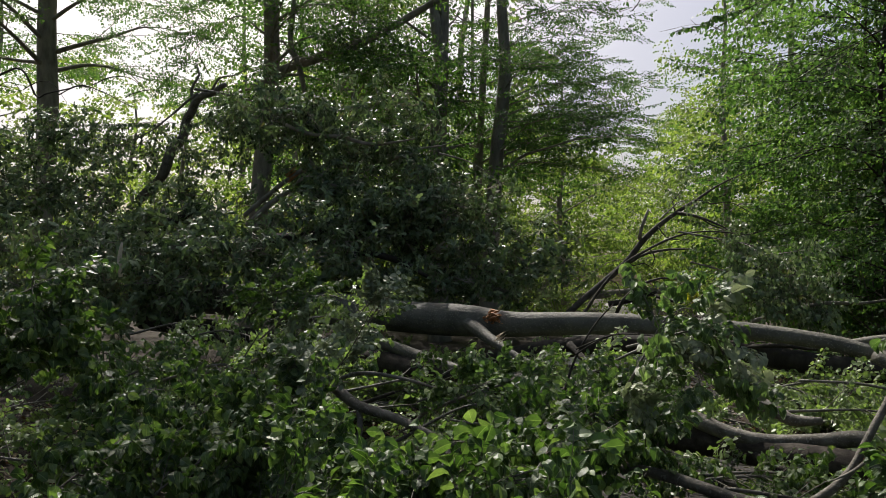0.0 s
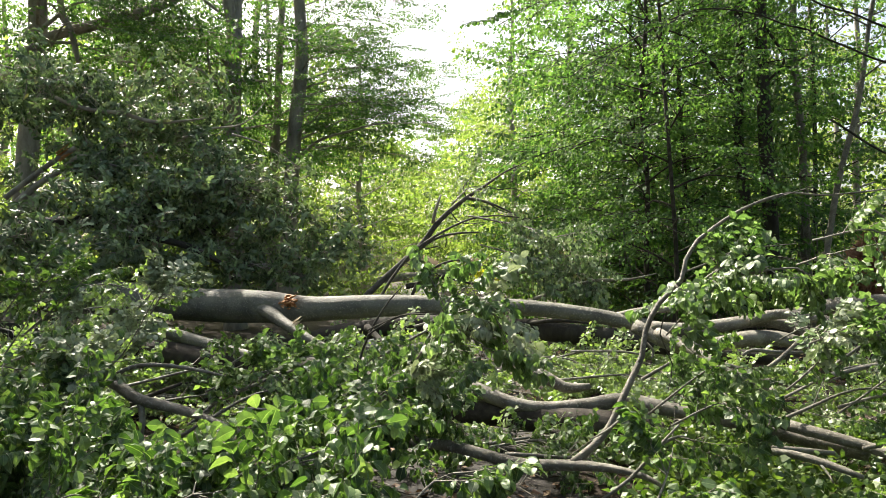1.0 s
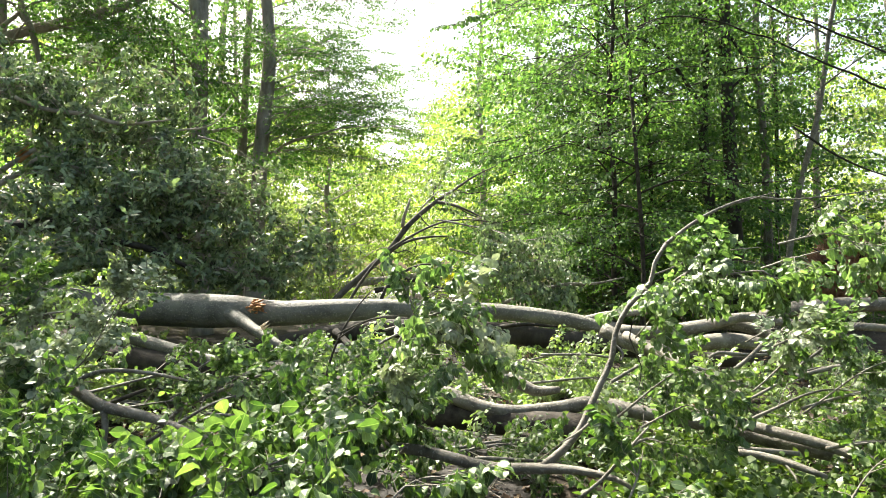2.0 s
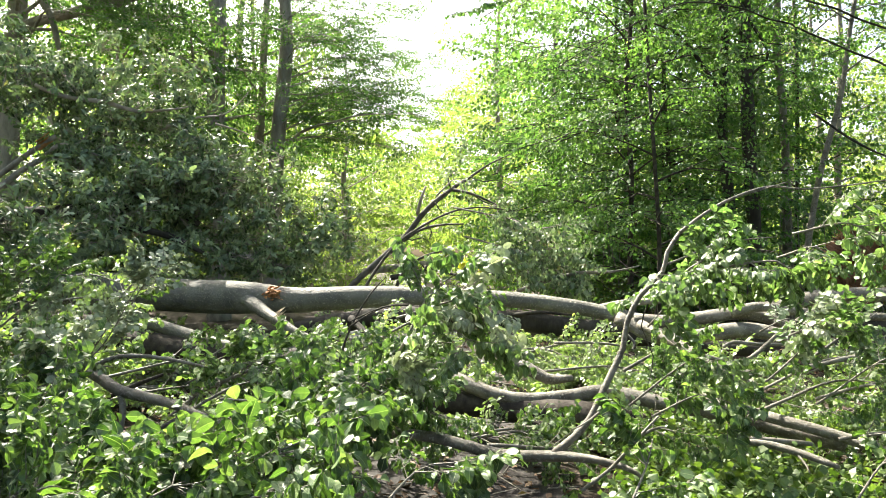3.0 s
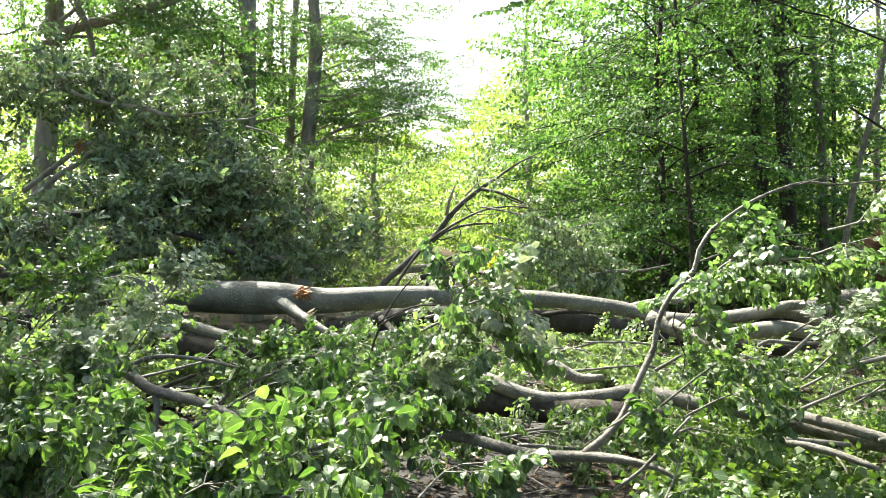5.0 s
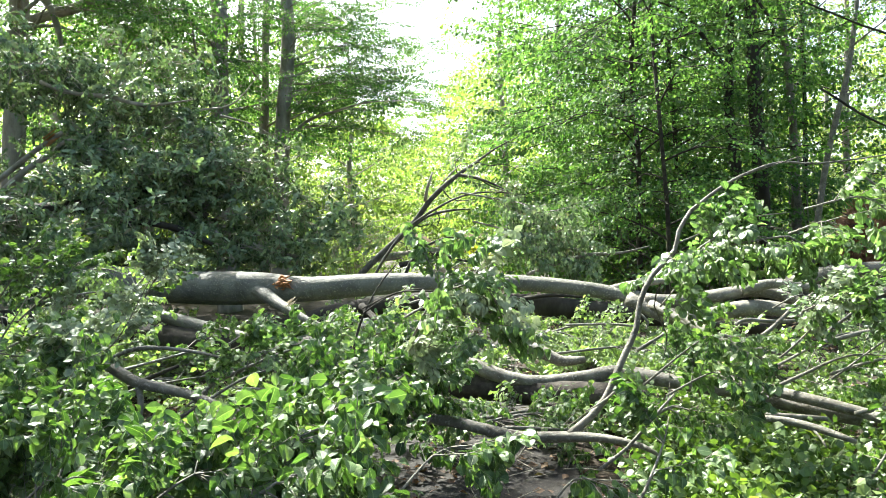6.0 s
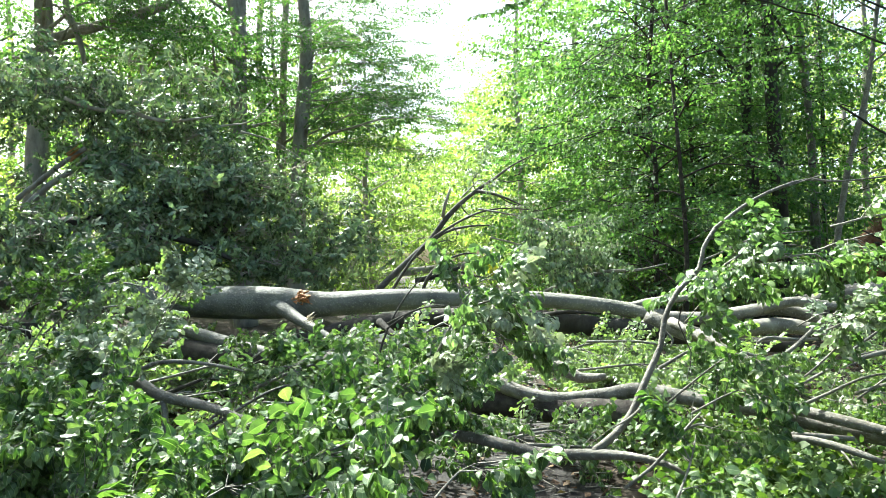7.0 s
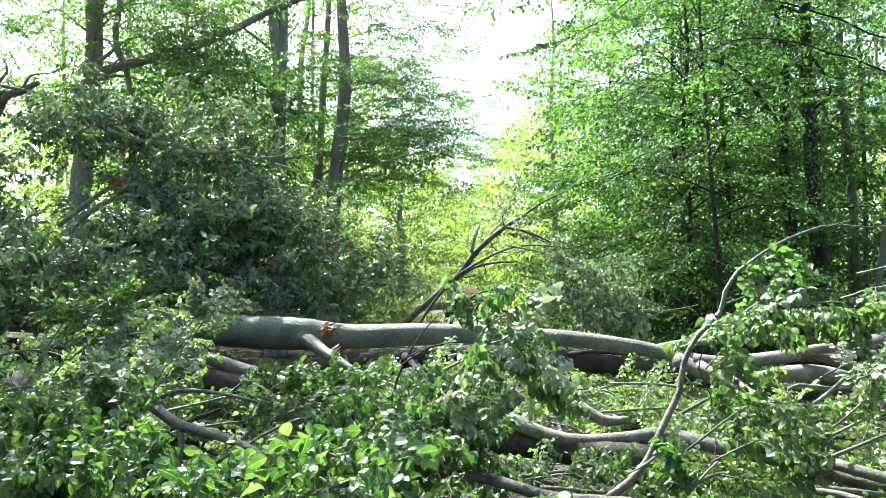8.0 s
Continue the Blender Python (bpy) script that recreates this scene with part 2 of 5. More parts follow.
# leaf outlines: along, across, up; with their triangles
def leaf_fine():
    xs, ws, zs = (0.0, 0.12, 0.36, 0.64, 0.85, 1.0), (0.0, 0.19, 0.36, 0.36, 0.21, 0.0), (0.0, 0.03, 0.05, -0.02, -0.1, -0.2)
    v, f = [(0, 0, 0)], []
    for x, w, z in list(zip(xs, ws, zs))[1:-1]:
        v += [(x, -w, z + (0.42 if x < 0.5 else 0.2) * w), (x, 0, z), (x, w, z + (0.22 if x < 0.5 else 0.36) * w)]
    v.append((1.0, 0, zs[-1]))
    f += [(0, 1, 2), (0, 2, 3)]
    for k in range(3):
        a = 1 + 3 * k
        f += [(a, a + 3, a + 4), (a, a + 4, a + 1), (a + 1, a + 4, a + 5), (a + 1, a + 5, a + 2)]
    f += [(10, 13, 11), (11, 13, 12)]
    return np.array(v), np.array(f)


LEAF_FINE = leaf_fine()
LEAF_MID = (np.array([(0, 0, 0), (0.24, -0.36, 0.07), (0.74, -0.33, 0.0), (1, 0, -0.14), (0.74, 0.33, 0.0), (0.24, 0.36, 0.07), (0.5, 0, 0)]),
            np.array([(0, 1, 6), (1, 2, 6), (2, 3, 6), (3, 4, 6), (4, 5, 6), (5, 0, 6)]))
LEAF_LOW = (np.array([(0, 0, 0), (0.3, -0.38, 0.07), (0.8, -0.3, 0.0), (1, 0.05, -0.1), (0.55, 0.4, 0.05)]), np.array([(0, 1, 4), (1, 2, 4), (2, 3, 4)]))
LEAF_FAR = (np.array([(0, 0, 0), (0.5, -0.4, 0.06), (1, 0, -0.05), (0.5, 0.4, 0.06)]), np.array([(0, 1, 2), (0, 2, 3)]))


def leaf_oak_shape():
    half = ((0.0, 0.0, 0.0), (0.28, 0.14, 0.07), (0.4, 0.08, 0.05), (0.6, 0.21, 0.05), (0.72, 0.12, -0.02), (0.88, 0.14, -0.1), (1.0, 0.0, -0.2))
    v = [half[0]] + [(x, side * y, z) for x, y, z in half[1:-1] for side in (-1, 1)] + [half[-1]]
    f = [(0, 1, 2)]
    for k in range(1, 9, 2):
        f += [(k, k + 2, k + 1), (k + 1, k + 2, k + 3)]
    return np.array(v), np.array(f + [(9, 11, 10)])


LEAF_OAK = leaf_oak_shape()


def leaves_mesh(name, pos, along, normal, size, outline, mat):
    """All leaves of a crown in one mesh."""
    tv, tf = outline
    along = unit(along)
    across = unit(np.cross(normal, along))
    normal = np.cross(along, across)
    g = np.random.default_rng(len(pos))
    curl, fold, twist = g.normal(-0.12, 0.22, (len(pos), 1)), g.uniform(0.2, 1.7, (len(pos), 1)), g.normal(0, 0.35, (len(pos), 1))
    lift = tv[None, :, 2] * fold + curl * tv[None, :, 0] ** 2 + twist * tv[None, :, 0] * tv[None, :, 1]
    size = size[:, None, None]
    v = pos[:, None] + size * (tv[None, :, :1] * along[:, None] + tv[None, :, 1:2] * across[:, None] + lift[:, :, None] * normal[:, None])
    f = (np.arange(len(pos))[:, None, None] * len(tv) + tf[None]).reshape(-1, 3)
    uv = np.tile(tv[:, :2], (len(pos), 1)) if outline is LEAF_FINE or outline is LEAF_MID else None
    return mesh_np(name, v.reshape(-1, 3), f, mat, False, uv)


def spray_template(g, n_side, leaves_per, length, leaf, fan=0.75):
    """A flat fan of twigs along +x: leaf places, ways, normals, sizes, and the twigs."""
    P, A, N, S, T0, T1 = [], [], [], [], [], []

    def twig(start, way, ln, count):
        end = start + way * ln
        T0.append(start), T1.append(end)
        for k in range(count):
            f = (k + 0.8) / count
            p = start + way * ln * f
            side = 1 if k % 2 else -1
            ang = side * g.uniform(0.55, 1.05) * (1 - 0.7 * (k == count - 1))
            c, s = math.cos(ang), math.sin(ang)
            a = np.array((way[0] * c - way[1] * s, way[0] * s + way[1] * c, g.normal(-0.15, 0.2)))
            P.append(p + g.normal(0, 0.01, 3)), A.append(a), N.append(np.array((g.normal(0, 0.3), g.normal(0, 0.3), 1.0))), S.append(leaf * g.uniform(0.65, 1.15))

    axis = np.array((1.0, 0, 0))
    twig(np.zeros(3), axis, length, leaves_per)
    for k in range(n_side):
        f = (k + 0.7) / (n_side + 0.5)
        ang = (1 if k % 2 else -1) * fan * g.uniform(0.75, 1.2)
        w = np.array((math.cos(ang), math.sin(ang), g.normal(0, 0.1)))
        twig(axis * length * f, w, length * (0.62 - 0.35 * f) * g.uniform(0.8, 1.2), max(3, int(leaves_per * 0.7)))
    return [np.array(x) for x in (P, A, N, S, T0, T1)]


def rosette_template(g, n_twig, length, leaf):
    """Oak twigs, each with a tuft of leaves round its end."""
    P, A, N, S, T0, T1 = [], [], [], [], [], []
    for k in range(n_twig):
        ang = g.uniform(-1.1, 1.1)
        w = unit(np.array((math.cos(ang), math.sin(ang), g.normal(0.1, 0.35))))
        start = np.array((length * 0.5 * k / n_twig, 0, 0))
        end = start + w * length * g.uniform(0.4, 0.9)
        T0.append(start), T1.append(end)
        for q in range(7):
            a = q * 2.4 + g.normal(0, 0.3)
            side = unit(np.cross(w, (0.1, 0.2, 1)))
            up = np.cross(side, w)
            d = unit(w * g.uniform(0.1, 0.9) + side * math.cos(a) + up * math.sin(a) * 0.7)
            P.append(end - w * 0.04 * g.uniform(0, 1.5)), A.append(d), N.append(unit(w + np.array((0, 0, 0.5)) + g.normal(0, 0.25, 3))), S.append(leaf * g.uniform(0.6, 1.2))
    return [np.array(x) for x in (P, A, N, S, T0, T1)]


g0 = np.random.default_rng(3)
SPRAY_NEAR = [spray_template(g0, 5, 9, 0.36, 0.07) for _ in range(6)]
SPRAY_TANGLE = [spray_template(g0, 6, 8, 0.44, 0.07) for _ in range(6)]
SPRAY_CANOPY = [spray_template(g0, 7, 12, 0.92, 0.073) for _ in range(5)]
SPRAY_MID = [spray_template(g0, 6, 8, 1.1, 0.115) for _ in range(5)]
SPRAY_FAR = [spray_template(g0, 5, 6, 1.5, 0.27) for _ in range(4)]
SPRAY_OAK = [rosette_template(g0, 6, 0.5, 0.135) for _ in range(6)]
SPRAY_HERB = [spray_template(g0, 4, 5, 0.22, 0.06, 1.1) for _ in range(4)]


def place_sprays(g, spots, ways, templates, scale=(0.8, 1.2), tilt=0.35, hang=0.0):
    """Leaf arrays and twig arrays of sprays set at spots, growing along ways."""
    out, droop = [[] for _ in range(6)], []
    for p, w in zip(spots, ways):
        t = templates[g.integers(len(templates))]
        x = unit(np.asarray(w, float) + g.normal(0, 0.12, 3))
        up = np.array((g.normal(0, tilt), g.normal(0, tilt), 1.0))
        y = unit(np.cross(up, x))
        m = np.stack([x, y, np.cross(x, y)])
        s = g.uniform(*scale)
        out[0].append(p + s * t[0] @ m), out[1].append(t[1] @ m), out[2].append(t[2] @ m), out[3].append(t[3] * s ** 0.5)
        out[4].append(p + s * t[4] @ m), out[5].append(p + s * t[5] @ m)
        droop.append(np.clip(g.uniform(hang * max(0.0, hang - 0.35), hang) + g.normal(0, 0.22, len(t[3])), 0, 0.95))
    out = [np.concatenate(o) for o in out]
    if hang:
        k = np.concatenate(droop)[:, None]
        flat = out[1] * (1, 1, 0.3)
        out[1] = unit(out[1]) * (1 - k) + k * np.array((0, 0, -1.0))
        out[2] = unit(out[2]) * (1 - k) + k * unit(flat) + g.normal(0, 0.3, out[2].shape)
    return out


# ---- ground and road ----
def ground_sheet():
    ang = np.linspace(0, 2 * np.pi, 145)[:-1]
    rad = np.concatenate([np.linspace(0.4, 24, 80), np.geomspace(25, 2500, 40)])
    rr, aa = np.meshgrid(rad, ang, indexing="ij")
    x, y = rr * np.sin(aa), rr * np.cos(aa)
    z = np.zeros_like(x)
    off = np.clip((np.abs(x + 0.4) - 2.0) / 1.5, 0, 1)
    for k, (i, j) in enumerate(np.ndindex(x.shape)):
        z[i, j] = off[i, j] * (0.12 * noise.noise((x[i, j] * 0.5, y[i, j] * 0.5, 0)) + 0.05 * noise.noise((x[i, j] * 2, y[i, j] * 2, 3)))
    z += off * np.clip((x - 3) * 0.05, 0, 1.0)
    v = np.stack([x, y, z], -1).reshape(-1, 3)
    m, k = len(rad), len(ang)
    i, j = np.meshgrid(np.arange(m - 1), np.arange(k), indexing="ij")
    q = np.stack([i * k + j, (i + 1) * k + j, (i + 1) * k + (j + 1) % k, i * k + (j + 1) % k], -1).reshape(-1, 4)
    tri = np.vstack([q[:, [0, 2, 1]], q[:, [0, 3, 2]]])
    c = len(v)
    v = np.vstack([v, [(0, 0, 0)]])
    cap = np.stack([np.full(k, c), (np.arange(k) + 1) % k, np.arange(k)], -1)
    return mesh_np("ground", v, np.vstack([tri, cap]), earth, True)


ground = tagged(new("ground", ground_sheet()), "brown forest floor with leaf litter and moss", "ground", kind="structure")


def road_mesh(ys, mat):
    bm = bmesh.new()
    rows = []
    for y in ys:
        w = 0.12 * noise.noise((0, y * 0.7, 9))
        c = -0.04 * max(0.0, y - 12)
        rows.append([bm.verts.new((x + c, y, z)) for x, z in ((-2.3 + w, -0.03), (-2.25 + w, 0.02), (-1.1, 0.035), (0.0, 0.04), (0.9 - w, 0.025), (0.96 - w, -0.03))])
    for a, b in zip(rows, rows[1:]):
        for k in range(5):
            bm.faces.new((a[k], a[k + 1], b[k + 1], b[k]))
    me = bpy.data.meshes.new("road")
    bm.to_mesh(me)
    bm.free()
    me.materials.append(mat)
    return me


# one track in two colours: shade painted near, sunlight painted beyond
tagged(new("road", road_mesh(np.arange(-20, 16.1, 0.5), asphalt)), "dark asphalt forest track, shade put into its colour, strewn with debris", "road", kind="structure")
tagged(new("road", road_mesh(np.arange(16, 161, 4.0), asphalt_sunlit)), "asphalt track running on through the wood, coloured pale for sunlight", "road", kind="structure")


# ---- fallen wood ----
def log(name, label, pts, radii, mat, sides=12, category="fallen branch", group="", seed=1, bend=0.0, rough=0.06, base=None):
    ob = thing(name, pts[0] if base is None else base, label, category, group)
    part("stem", tube("stem", pts, radii, mat, sides, 0.08, rough, seed, bend), ob)
    return ob


def limb(ob, pts, radii, mat, seed=1, sides=8, name="side_limb", label="", bend=0.0):
    return part(name, tube(name, pts, radii, mat, sides, 0.08, 0.06, seed, bend), ob, label)


def splinter(parent, at, way, length, spread, seed, mat=wood_torn, name="splintered_wood", label="orange splintered break", count=14):
    """Torn fibres round a break."""
    g = np.random.default_rng(seed)
    way = unit(np.array(way, float))
    a = np.array(at) + g.normal(0, spread, (count, 3))
    b = a + way * (length * g.uniform(0.4, 1.0, count))[:, None] + g.normal(0, spread * 0.35, (count, 3))
    return part(name, sticks(name, a, b, spread * 0.45, spread * 0.12, mat), parent, label, kind="stuff")


# the great beech across the track, with its root side to one hand and its forks to the other
beech = thing("fallen_beech", (-3.55, 9.90, 1.23), "grey smooth-barked beech trunk fallen across the track", "fallen tree")
beech_stem = part("trunk", tube("trunk", [(-8.92, 11.40, 1.44), (-6.82, 10.80, 1.39), (-5.18, 10.30, 1.33), (-3.55, 9.90, 1.23), (-2.52, 9.70, 1.20), (-1.84, 9.60, 1.17), (-0.96, 9.60, 1.21), (-0.00, 9.60, 1.21), (0.95, 9.50, 1.18), (1.71, 9.30, 1.10), (2.23, 9.10, 1.00), (2.67, 8.90, 0.91)],
     [0.27, 0.26, 0.245, 0.23, 0.21, 0.165, 0.14, 0.12, 0.102, 0.098, 0.09, 0.08], bark_beech, 20, 0.1, 0.035, 11), beech, "grey bark with pale lichen")
limb(beech, [(-2.75, 9.74, 1.20), (-2.50, 9.60, 1.19), (-2.25, 9.38, 1.09), (-1.95, 9.10, 0.95), (-1.55, 8.80, 0.76), (-1.09, 8.40, 0.67), (-0.67, 8.00, 0.56)], [0.12, 0.11, 0.085, 0.062, 0.05, 0.042, 0.03], bark_beech, 12, 10, bend=0.02)
splinter(beech_stem, (-1.93, 9.0, 1.02), (0.7, -0.3, 0.5), 0.16, 0.02, 105, wood_pale, label="pale splintered edge", count=10)
limb(beech, [(1.98, 9.20, 1.07), (2.30, 9.10, 1.15), (2.63, 9.00, 1.18), (2.90, 9.00, 1.21)], [0.05, 0.045, 0.04, 0.03], bark_limb, 13)
limb(beech, [(2.39, 8.90, 0.97), (2.77, 8.80, 0.95), (3.14, 8.70, 1.00), (3.57, 8.60, 1.06), (3.92, 8.50, 0.98), (4.15, 8.30, 0.84)], [0.08, 0.08, 0.078, 0.075, 0.065, 0.05], bark_limb, 14, 10)
limb(beech, [(2.21, 9.00, 0.98), (2.61, 8.70, 0.77), (2.97, 8.60, 0.78), (3.40, 8.50, 0.87), (3.75, 8.40, 0.86), (3.98, 8.20, 0.79)], [0.08, 0.085, 0.085, 0.09, 0.085, 0.06], bark_limb, 15, 10)
limb(beech, [(3.40, 8.50, 1.07), (3.68, 8.40, 1.15), (4.02, 8.30, 1.11), (4.48, 8.20, 1.04), (4.93, 8.10, 1.05), (5.49, 8.00, 0.99)], [0.06, 0.055, 0.05, 0.05, 0.045, 0.03], bark_limb, 16)
limb(beech, [(2.43, 8.80, 0.92), (2.68, 8.30, 0.75), (2.88, 7.80, 0.62), (3.07, 7.40, 0.56), (3.38, 7.20, 0.51)], [0.06, 0.05, 0.045, 0.03, 0.015], bark_limb, 17)
splinter(beech_stem, (-2.11, 9.46, 1.27), (0.8, -0.4, 0.1), 0.09, 0.045, 5, count=60)
crossing = log("fallen_limb", "grey-brown limb lying over the beech forks", [(4.13, 9.60, 1.04), (4.47, 9.30, 1.14), (4.76, 9.10, 1.22), (5.20, 9.00, 1.26), (5.76, 9.00, 1.26), (6.81, 9.00, 1.30)], [0.06, 0.09, 0.095, 0.095, 0.09, 0.08], bark_limb, seed=21)
second = log("fallen_tree", "dark bark trunk lying beneath the beech", [(-3.1, 11.0, 0.35), (-1.75, 10.90, 0.71), (-0.57, 10.70, 0.89), (0.88, 10.40, 0.85), (1.64, 10.20, 0.78), (2.22, 10.00, 0.73), (2.94, 9.80, 0.65), (3.62, 9.60, 0.55), (4.27, 9.40, 0.53)],
             [0.13, 0.14, 0.14, 0.14, 0.138, 0.135, 0.13, 0.1, 0.085], bark_dark, 14, "fallen tree", seed=22)
under = log("fallen_tree", "brown rough-barked trunk lying on the track under foliage", [(-8.14, 10.40, 1.07), (-6.13, 9.70, 0.90), (-5.23, 9.40, 0.84), (-4.00, 8.90, 0.73), (-2.85, 8.50, 0.67), (-1.39, 7.90, 0.56), (-0.05, 7.10, 0.37), (0.67, 6.70, 0.34), (1.40, 6.30, 0.33), (1.64, 6.10, 0.33)],
            [0.17, 0.165, 0.16, 0.16, 0.15, 0.15, 0.14, 0.13, 0.12, 0.1], bark_brown, 14, "fallen tree", seed=23, rough=0.1)
lower = log("fallen_limb", "pale grey limb slanting down among leaves", [(-3.81, 9.00, 0.98), (-3.42, 8.80, 0.94), (-2.85, 8.50, 0.83), (-2.32, 8.20, 0.74), (-1.96, 8.00, 0.68)], [0.075, 0.075, 0.07, 0.06, 0.04], bark_beech, seed=24)
torn = log("torn_limb", "grey limb with a torn orange underside", [(-0.15, 7.10, 0.63), (0.16, 6.90, 0.57), (0.49, 6.70, 0.47), (0.78, 6.60, 0.43), (1.15, 6.50, 0.47), (1.45, 6.40, 0.53), (1.71, 6.20, 0.51), (2.03, 6.00, 0.47), (2.32, 5.80, 0.46)],
           [0.06, 0.072, 0.07, 0.066, 0.064, 0.063, 0.062, 0.058, 0.054], bark_limb, 12, seed=25)
splinter(torn.children[0], (-0.13, 6.90, 0.51), (1, -0.1, -0.12), 0.32, 0.022, 6, label="long strip of torn orange wood")
limb(torn, [(0.61, 7.20, 0.73), (0.86, 7.00, 0.66), (1.03, 6.90, 0.57), (1.25, 6.80, 0.59)], [0.05, 0.055, 0.05, 0.03], bark_limb, 26)
limb(second, [(1.03, 10.30, 0.92), (1.38, 10.00, 0.98), (1.80, 9.80, 0.96)], [0.035, 0.03, 0.015], bark_dark, 82)
limb(second, [(-1.23, 10.70, 0.85), (-0.94, 10.20, 0.66), (-0.60, 9.80, 0.51)], [0.06, 0.05, 0.03], bark_dark, 83)
limb(under, [(-1.51, 7.90, 0.61), (-1.25, 7.80, 0.80), (-1.00, 7.70, 0.90)], [0.05, 0.04, 0.02], bark_brown, 84)
limb(under, [(0.67, 6.70, 0.36), (0.79, 6.40, 0.29), (1.03, 6.10, 0.31)], [0.05, 0.04, 0.025], bark_brown, 85)
# long grey branch with its thin upright shoot
shoot = log("forked_branch", "pale grey branch with one tall curved bare shoot", [(-0.99, 5.20, 0.48), (-0.65, 5.00, 0.54), (-0.33, 4.80, 0.55), (-0.03, 4.60, 0.57), (0.22, 4.45, 0.54), (0.40, 4.35, 0.52), (0.67, 4.25, 0.54), (0.86, 4.15, 0.55), (1.03, 4.05, 0.53), (1.11, 4.00, 0.49)],
            [0.036, 0.036, 0.036, 0.036, 0.036, 0.034, 0.032, 0.024, 0.018, 0.01], bark_limb, 10, seed=27)
tall = limb(shoot, [(0.67, 4.25, 0.55), (0.79, 4.27, 0.64), (0.89, 4.30, 0.74), (0.95, 4.32, 0.85), (1.02, 4.35, 0.98), (1.11, 4.40, 1.14), (1.14, 4.42, 1.29), (1.23, 4.45, 1.45), (1.38, 4.50, 1.59), (1.41, 4.50, 1.71), (1.50, 4.55, 1.83)],
     [0.026, 0.023, 0.021, 0.02, 0.019, 0.018, 0.017, 0.0165, 0.016, 0.0145, 0.013], bark_limb, 28, name="tall_shoot")
limb(tall, [(1.50, 4.55, 1.83), (1.63, 4.60, 1.92), (1.78, 4.65, 2.01), (1.97, 4.70, 2.09), (2.16, 4.75, 2.14), (2.40, 4.80, 2.13), (2.73, 4.85, 2.16), (3.02, 4.90, 2.20), (3.36, 5.00, 2.24)], [0.013, 0.012, 0.011, 0.0105, 0.009, 0.006, 0.006, 0.004, 0.003], bark_limb, 29, 6, "shoot_tip")
limb(tall, [(1.41, 4.50, 1.64), (1.57, 4.60, 1.69), (1.79, 4.70, 1.77), (2.03, 4.80, 1.80), (2.27, 4.90, 1.82)], [0.007, 0.006, 0.005, 0.004, 0.003], bark_limb, 30, 5, "thin_twig")
limb(tall, [(1.92, 4.70, 2.07), (2.07, 4.72, 2.11), (2.27, 4.75, 2.17)], [0.006, 0.005, 0.003], bark_limb, 31, 5, "thin_twig")
limb(tall, [(0.99, 4.33, 0.81), (0.90, 4.20, 0.78), (0.82, 4.10, 0.76), (0.72, 4.00, 0.74)], [0.01, 0.009, 0.006, 0.003], bark_limb, 32, 5, "thin_twig")
limb(tall, [(1.14, 4.42, 1.22), (1.18, 4.40, 1.17), (1.16, 4.38, 1.13)], [0.008, 0.008, 0.004], bark_limb, 33, 5, "stub")
limb(tall, [(1.39, 4.50, 1.60), (1.33, 4.45, 1.56), (1.37, 4.40, 1.52)], [0.008, 0.008, 0.004], bark_limb, 34, 5, "stub")
splinter(tall, (0.95, 4.30, 0.80), (1, 0, 0.3), 0.05, 0.008, 7, count=8)
# branch near the verge of leaves
bent = log("fallen_branch", "grey bent branch propped on a side stub", [(-2.58, 5.05, 1.03), (-2.31, 4.90, 0.95), (-2.14, 4.80, 0.89), (-1.99, 4.70, 0.84), (-1.66, 4.55, 0.80), (-1.43, 4.40, 0.76), (-1.21, 4.30, 0.71)], [0.032, 0.034, 0.036, 0.036, 0.031, 0.024, 0.014], bark_limb, 10, seed=35)
limb(bent, [(-2.00, 4.70, 0.84), (-1.96, 4.65, 0.75), (-1.95, 4.60, 0.63), (-1.95, 4.55, 0.51)], [0.022, 0.02, 0.018, 0.014], bark_limb, 36, name="stub")
limb(bent, [(-2.25, 4.85, 0.97), (-2.15, 4.90, 1.02), (-2.00, 4.90, 1.04), (-1.79, 4.90, 1.02), (-1.59, 4.85, 0.99), (-1.36, 4.80, 0.94)], [0.013, 0.015, 0.014, 0.012, 0.01, 0.006], bark_limb, 37, 6, "thin_twig")
low_stick = log("fallen_branch", "short grey branch stub among leaves", [(-1.41, 4.20, 0.71), (-1.24, 4.10, 0.68), (-1.10, 4.00, 0.69), (-0.95, 3.90, 0.69)], [0.016, 0.016, 0.014, 0.012], bark_limb, 8, seed=39)
debris = log("broken_twig", "dark forked twig lying on the asphalt", [(-1.09, 5.70, 0.22), (-0.90, 5.60, 0.14), (-0.73, 5.50, 0.14), (-0.56, 5.60, 0.26)], [0.012, 0.013, 0.012, 0.006], bark_limb, 7, seed=86)
limb(debris, [(-0.73, 5.50, 0.14), (-0.82, 5.40, 0.13), (-0.90, 5.30, 0.15)], [0.009, 0.007, 0.004], bark_limb, 87, 5, "thin_twig")
# pale poles on the verge
pole_a = log("fallen_pole", "slender pale grey pole lit by the sun", [(2.13, 6.10, 0.55), (2.30, 5.80, 0.52), (2.62, 5.40, 0.47), (2.92, 5.20, 0.40), (3.08, 5.00, 0.35), (3.29, 4.90, 0.28)], [0.03, 0.04, 0.042, 0.042, 0.04, 0.036], bark_limb, 10, seed=40)
pole_b = log("fallen_pole", "thick sunlit grey pole half under leaves", [(2.08, 6.30, 0.53), (2.25, 6.10, 0.48), (2.45, 5.90, 0.41), (2.67, 5.70, 0.37), (2.84, 5.50, 0.35), (2.99, 5.40, 0.32)], [0.06, 0.07, 0.075, 0.072, 0.07, 0.06], bark_limb, 12, seed=41)
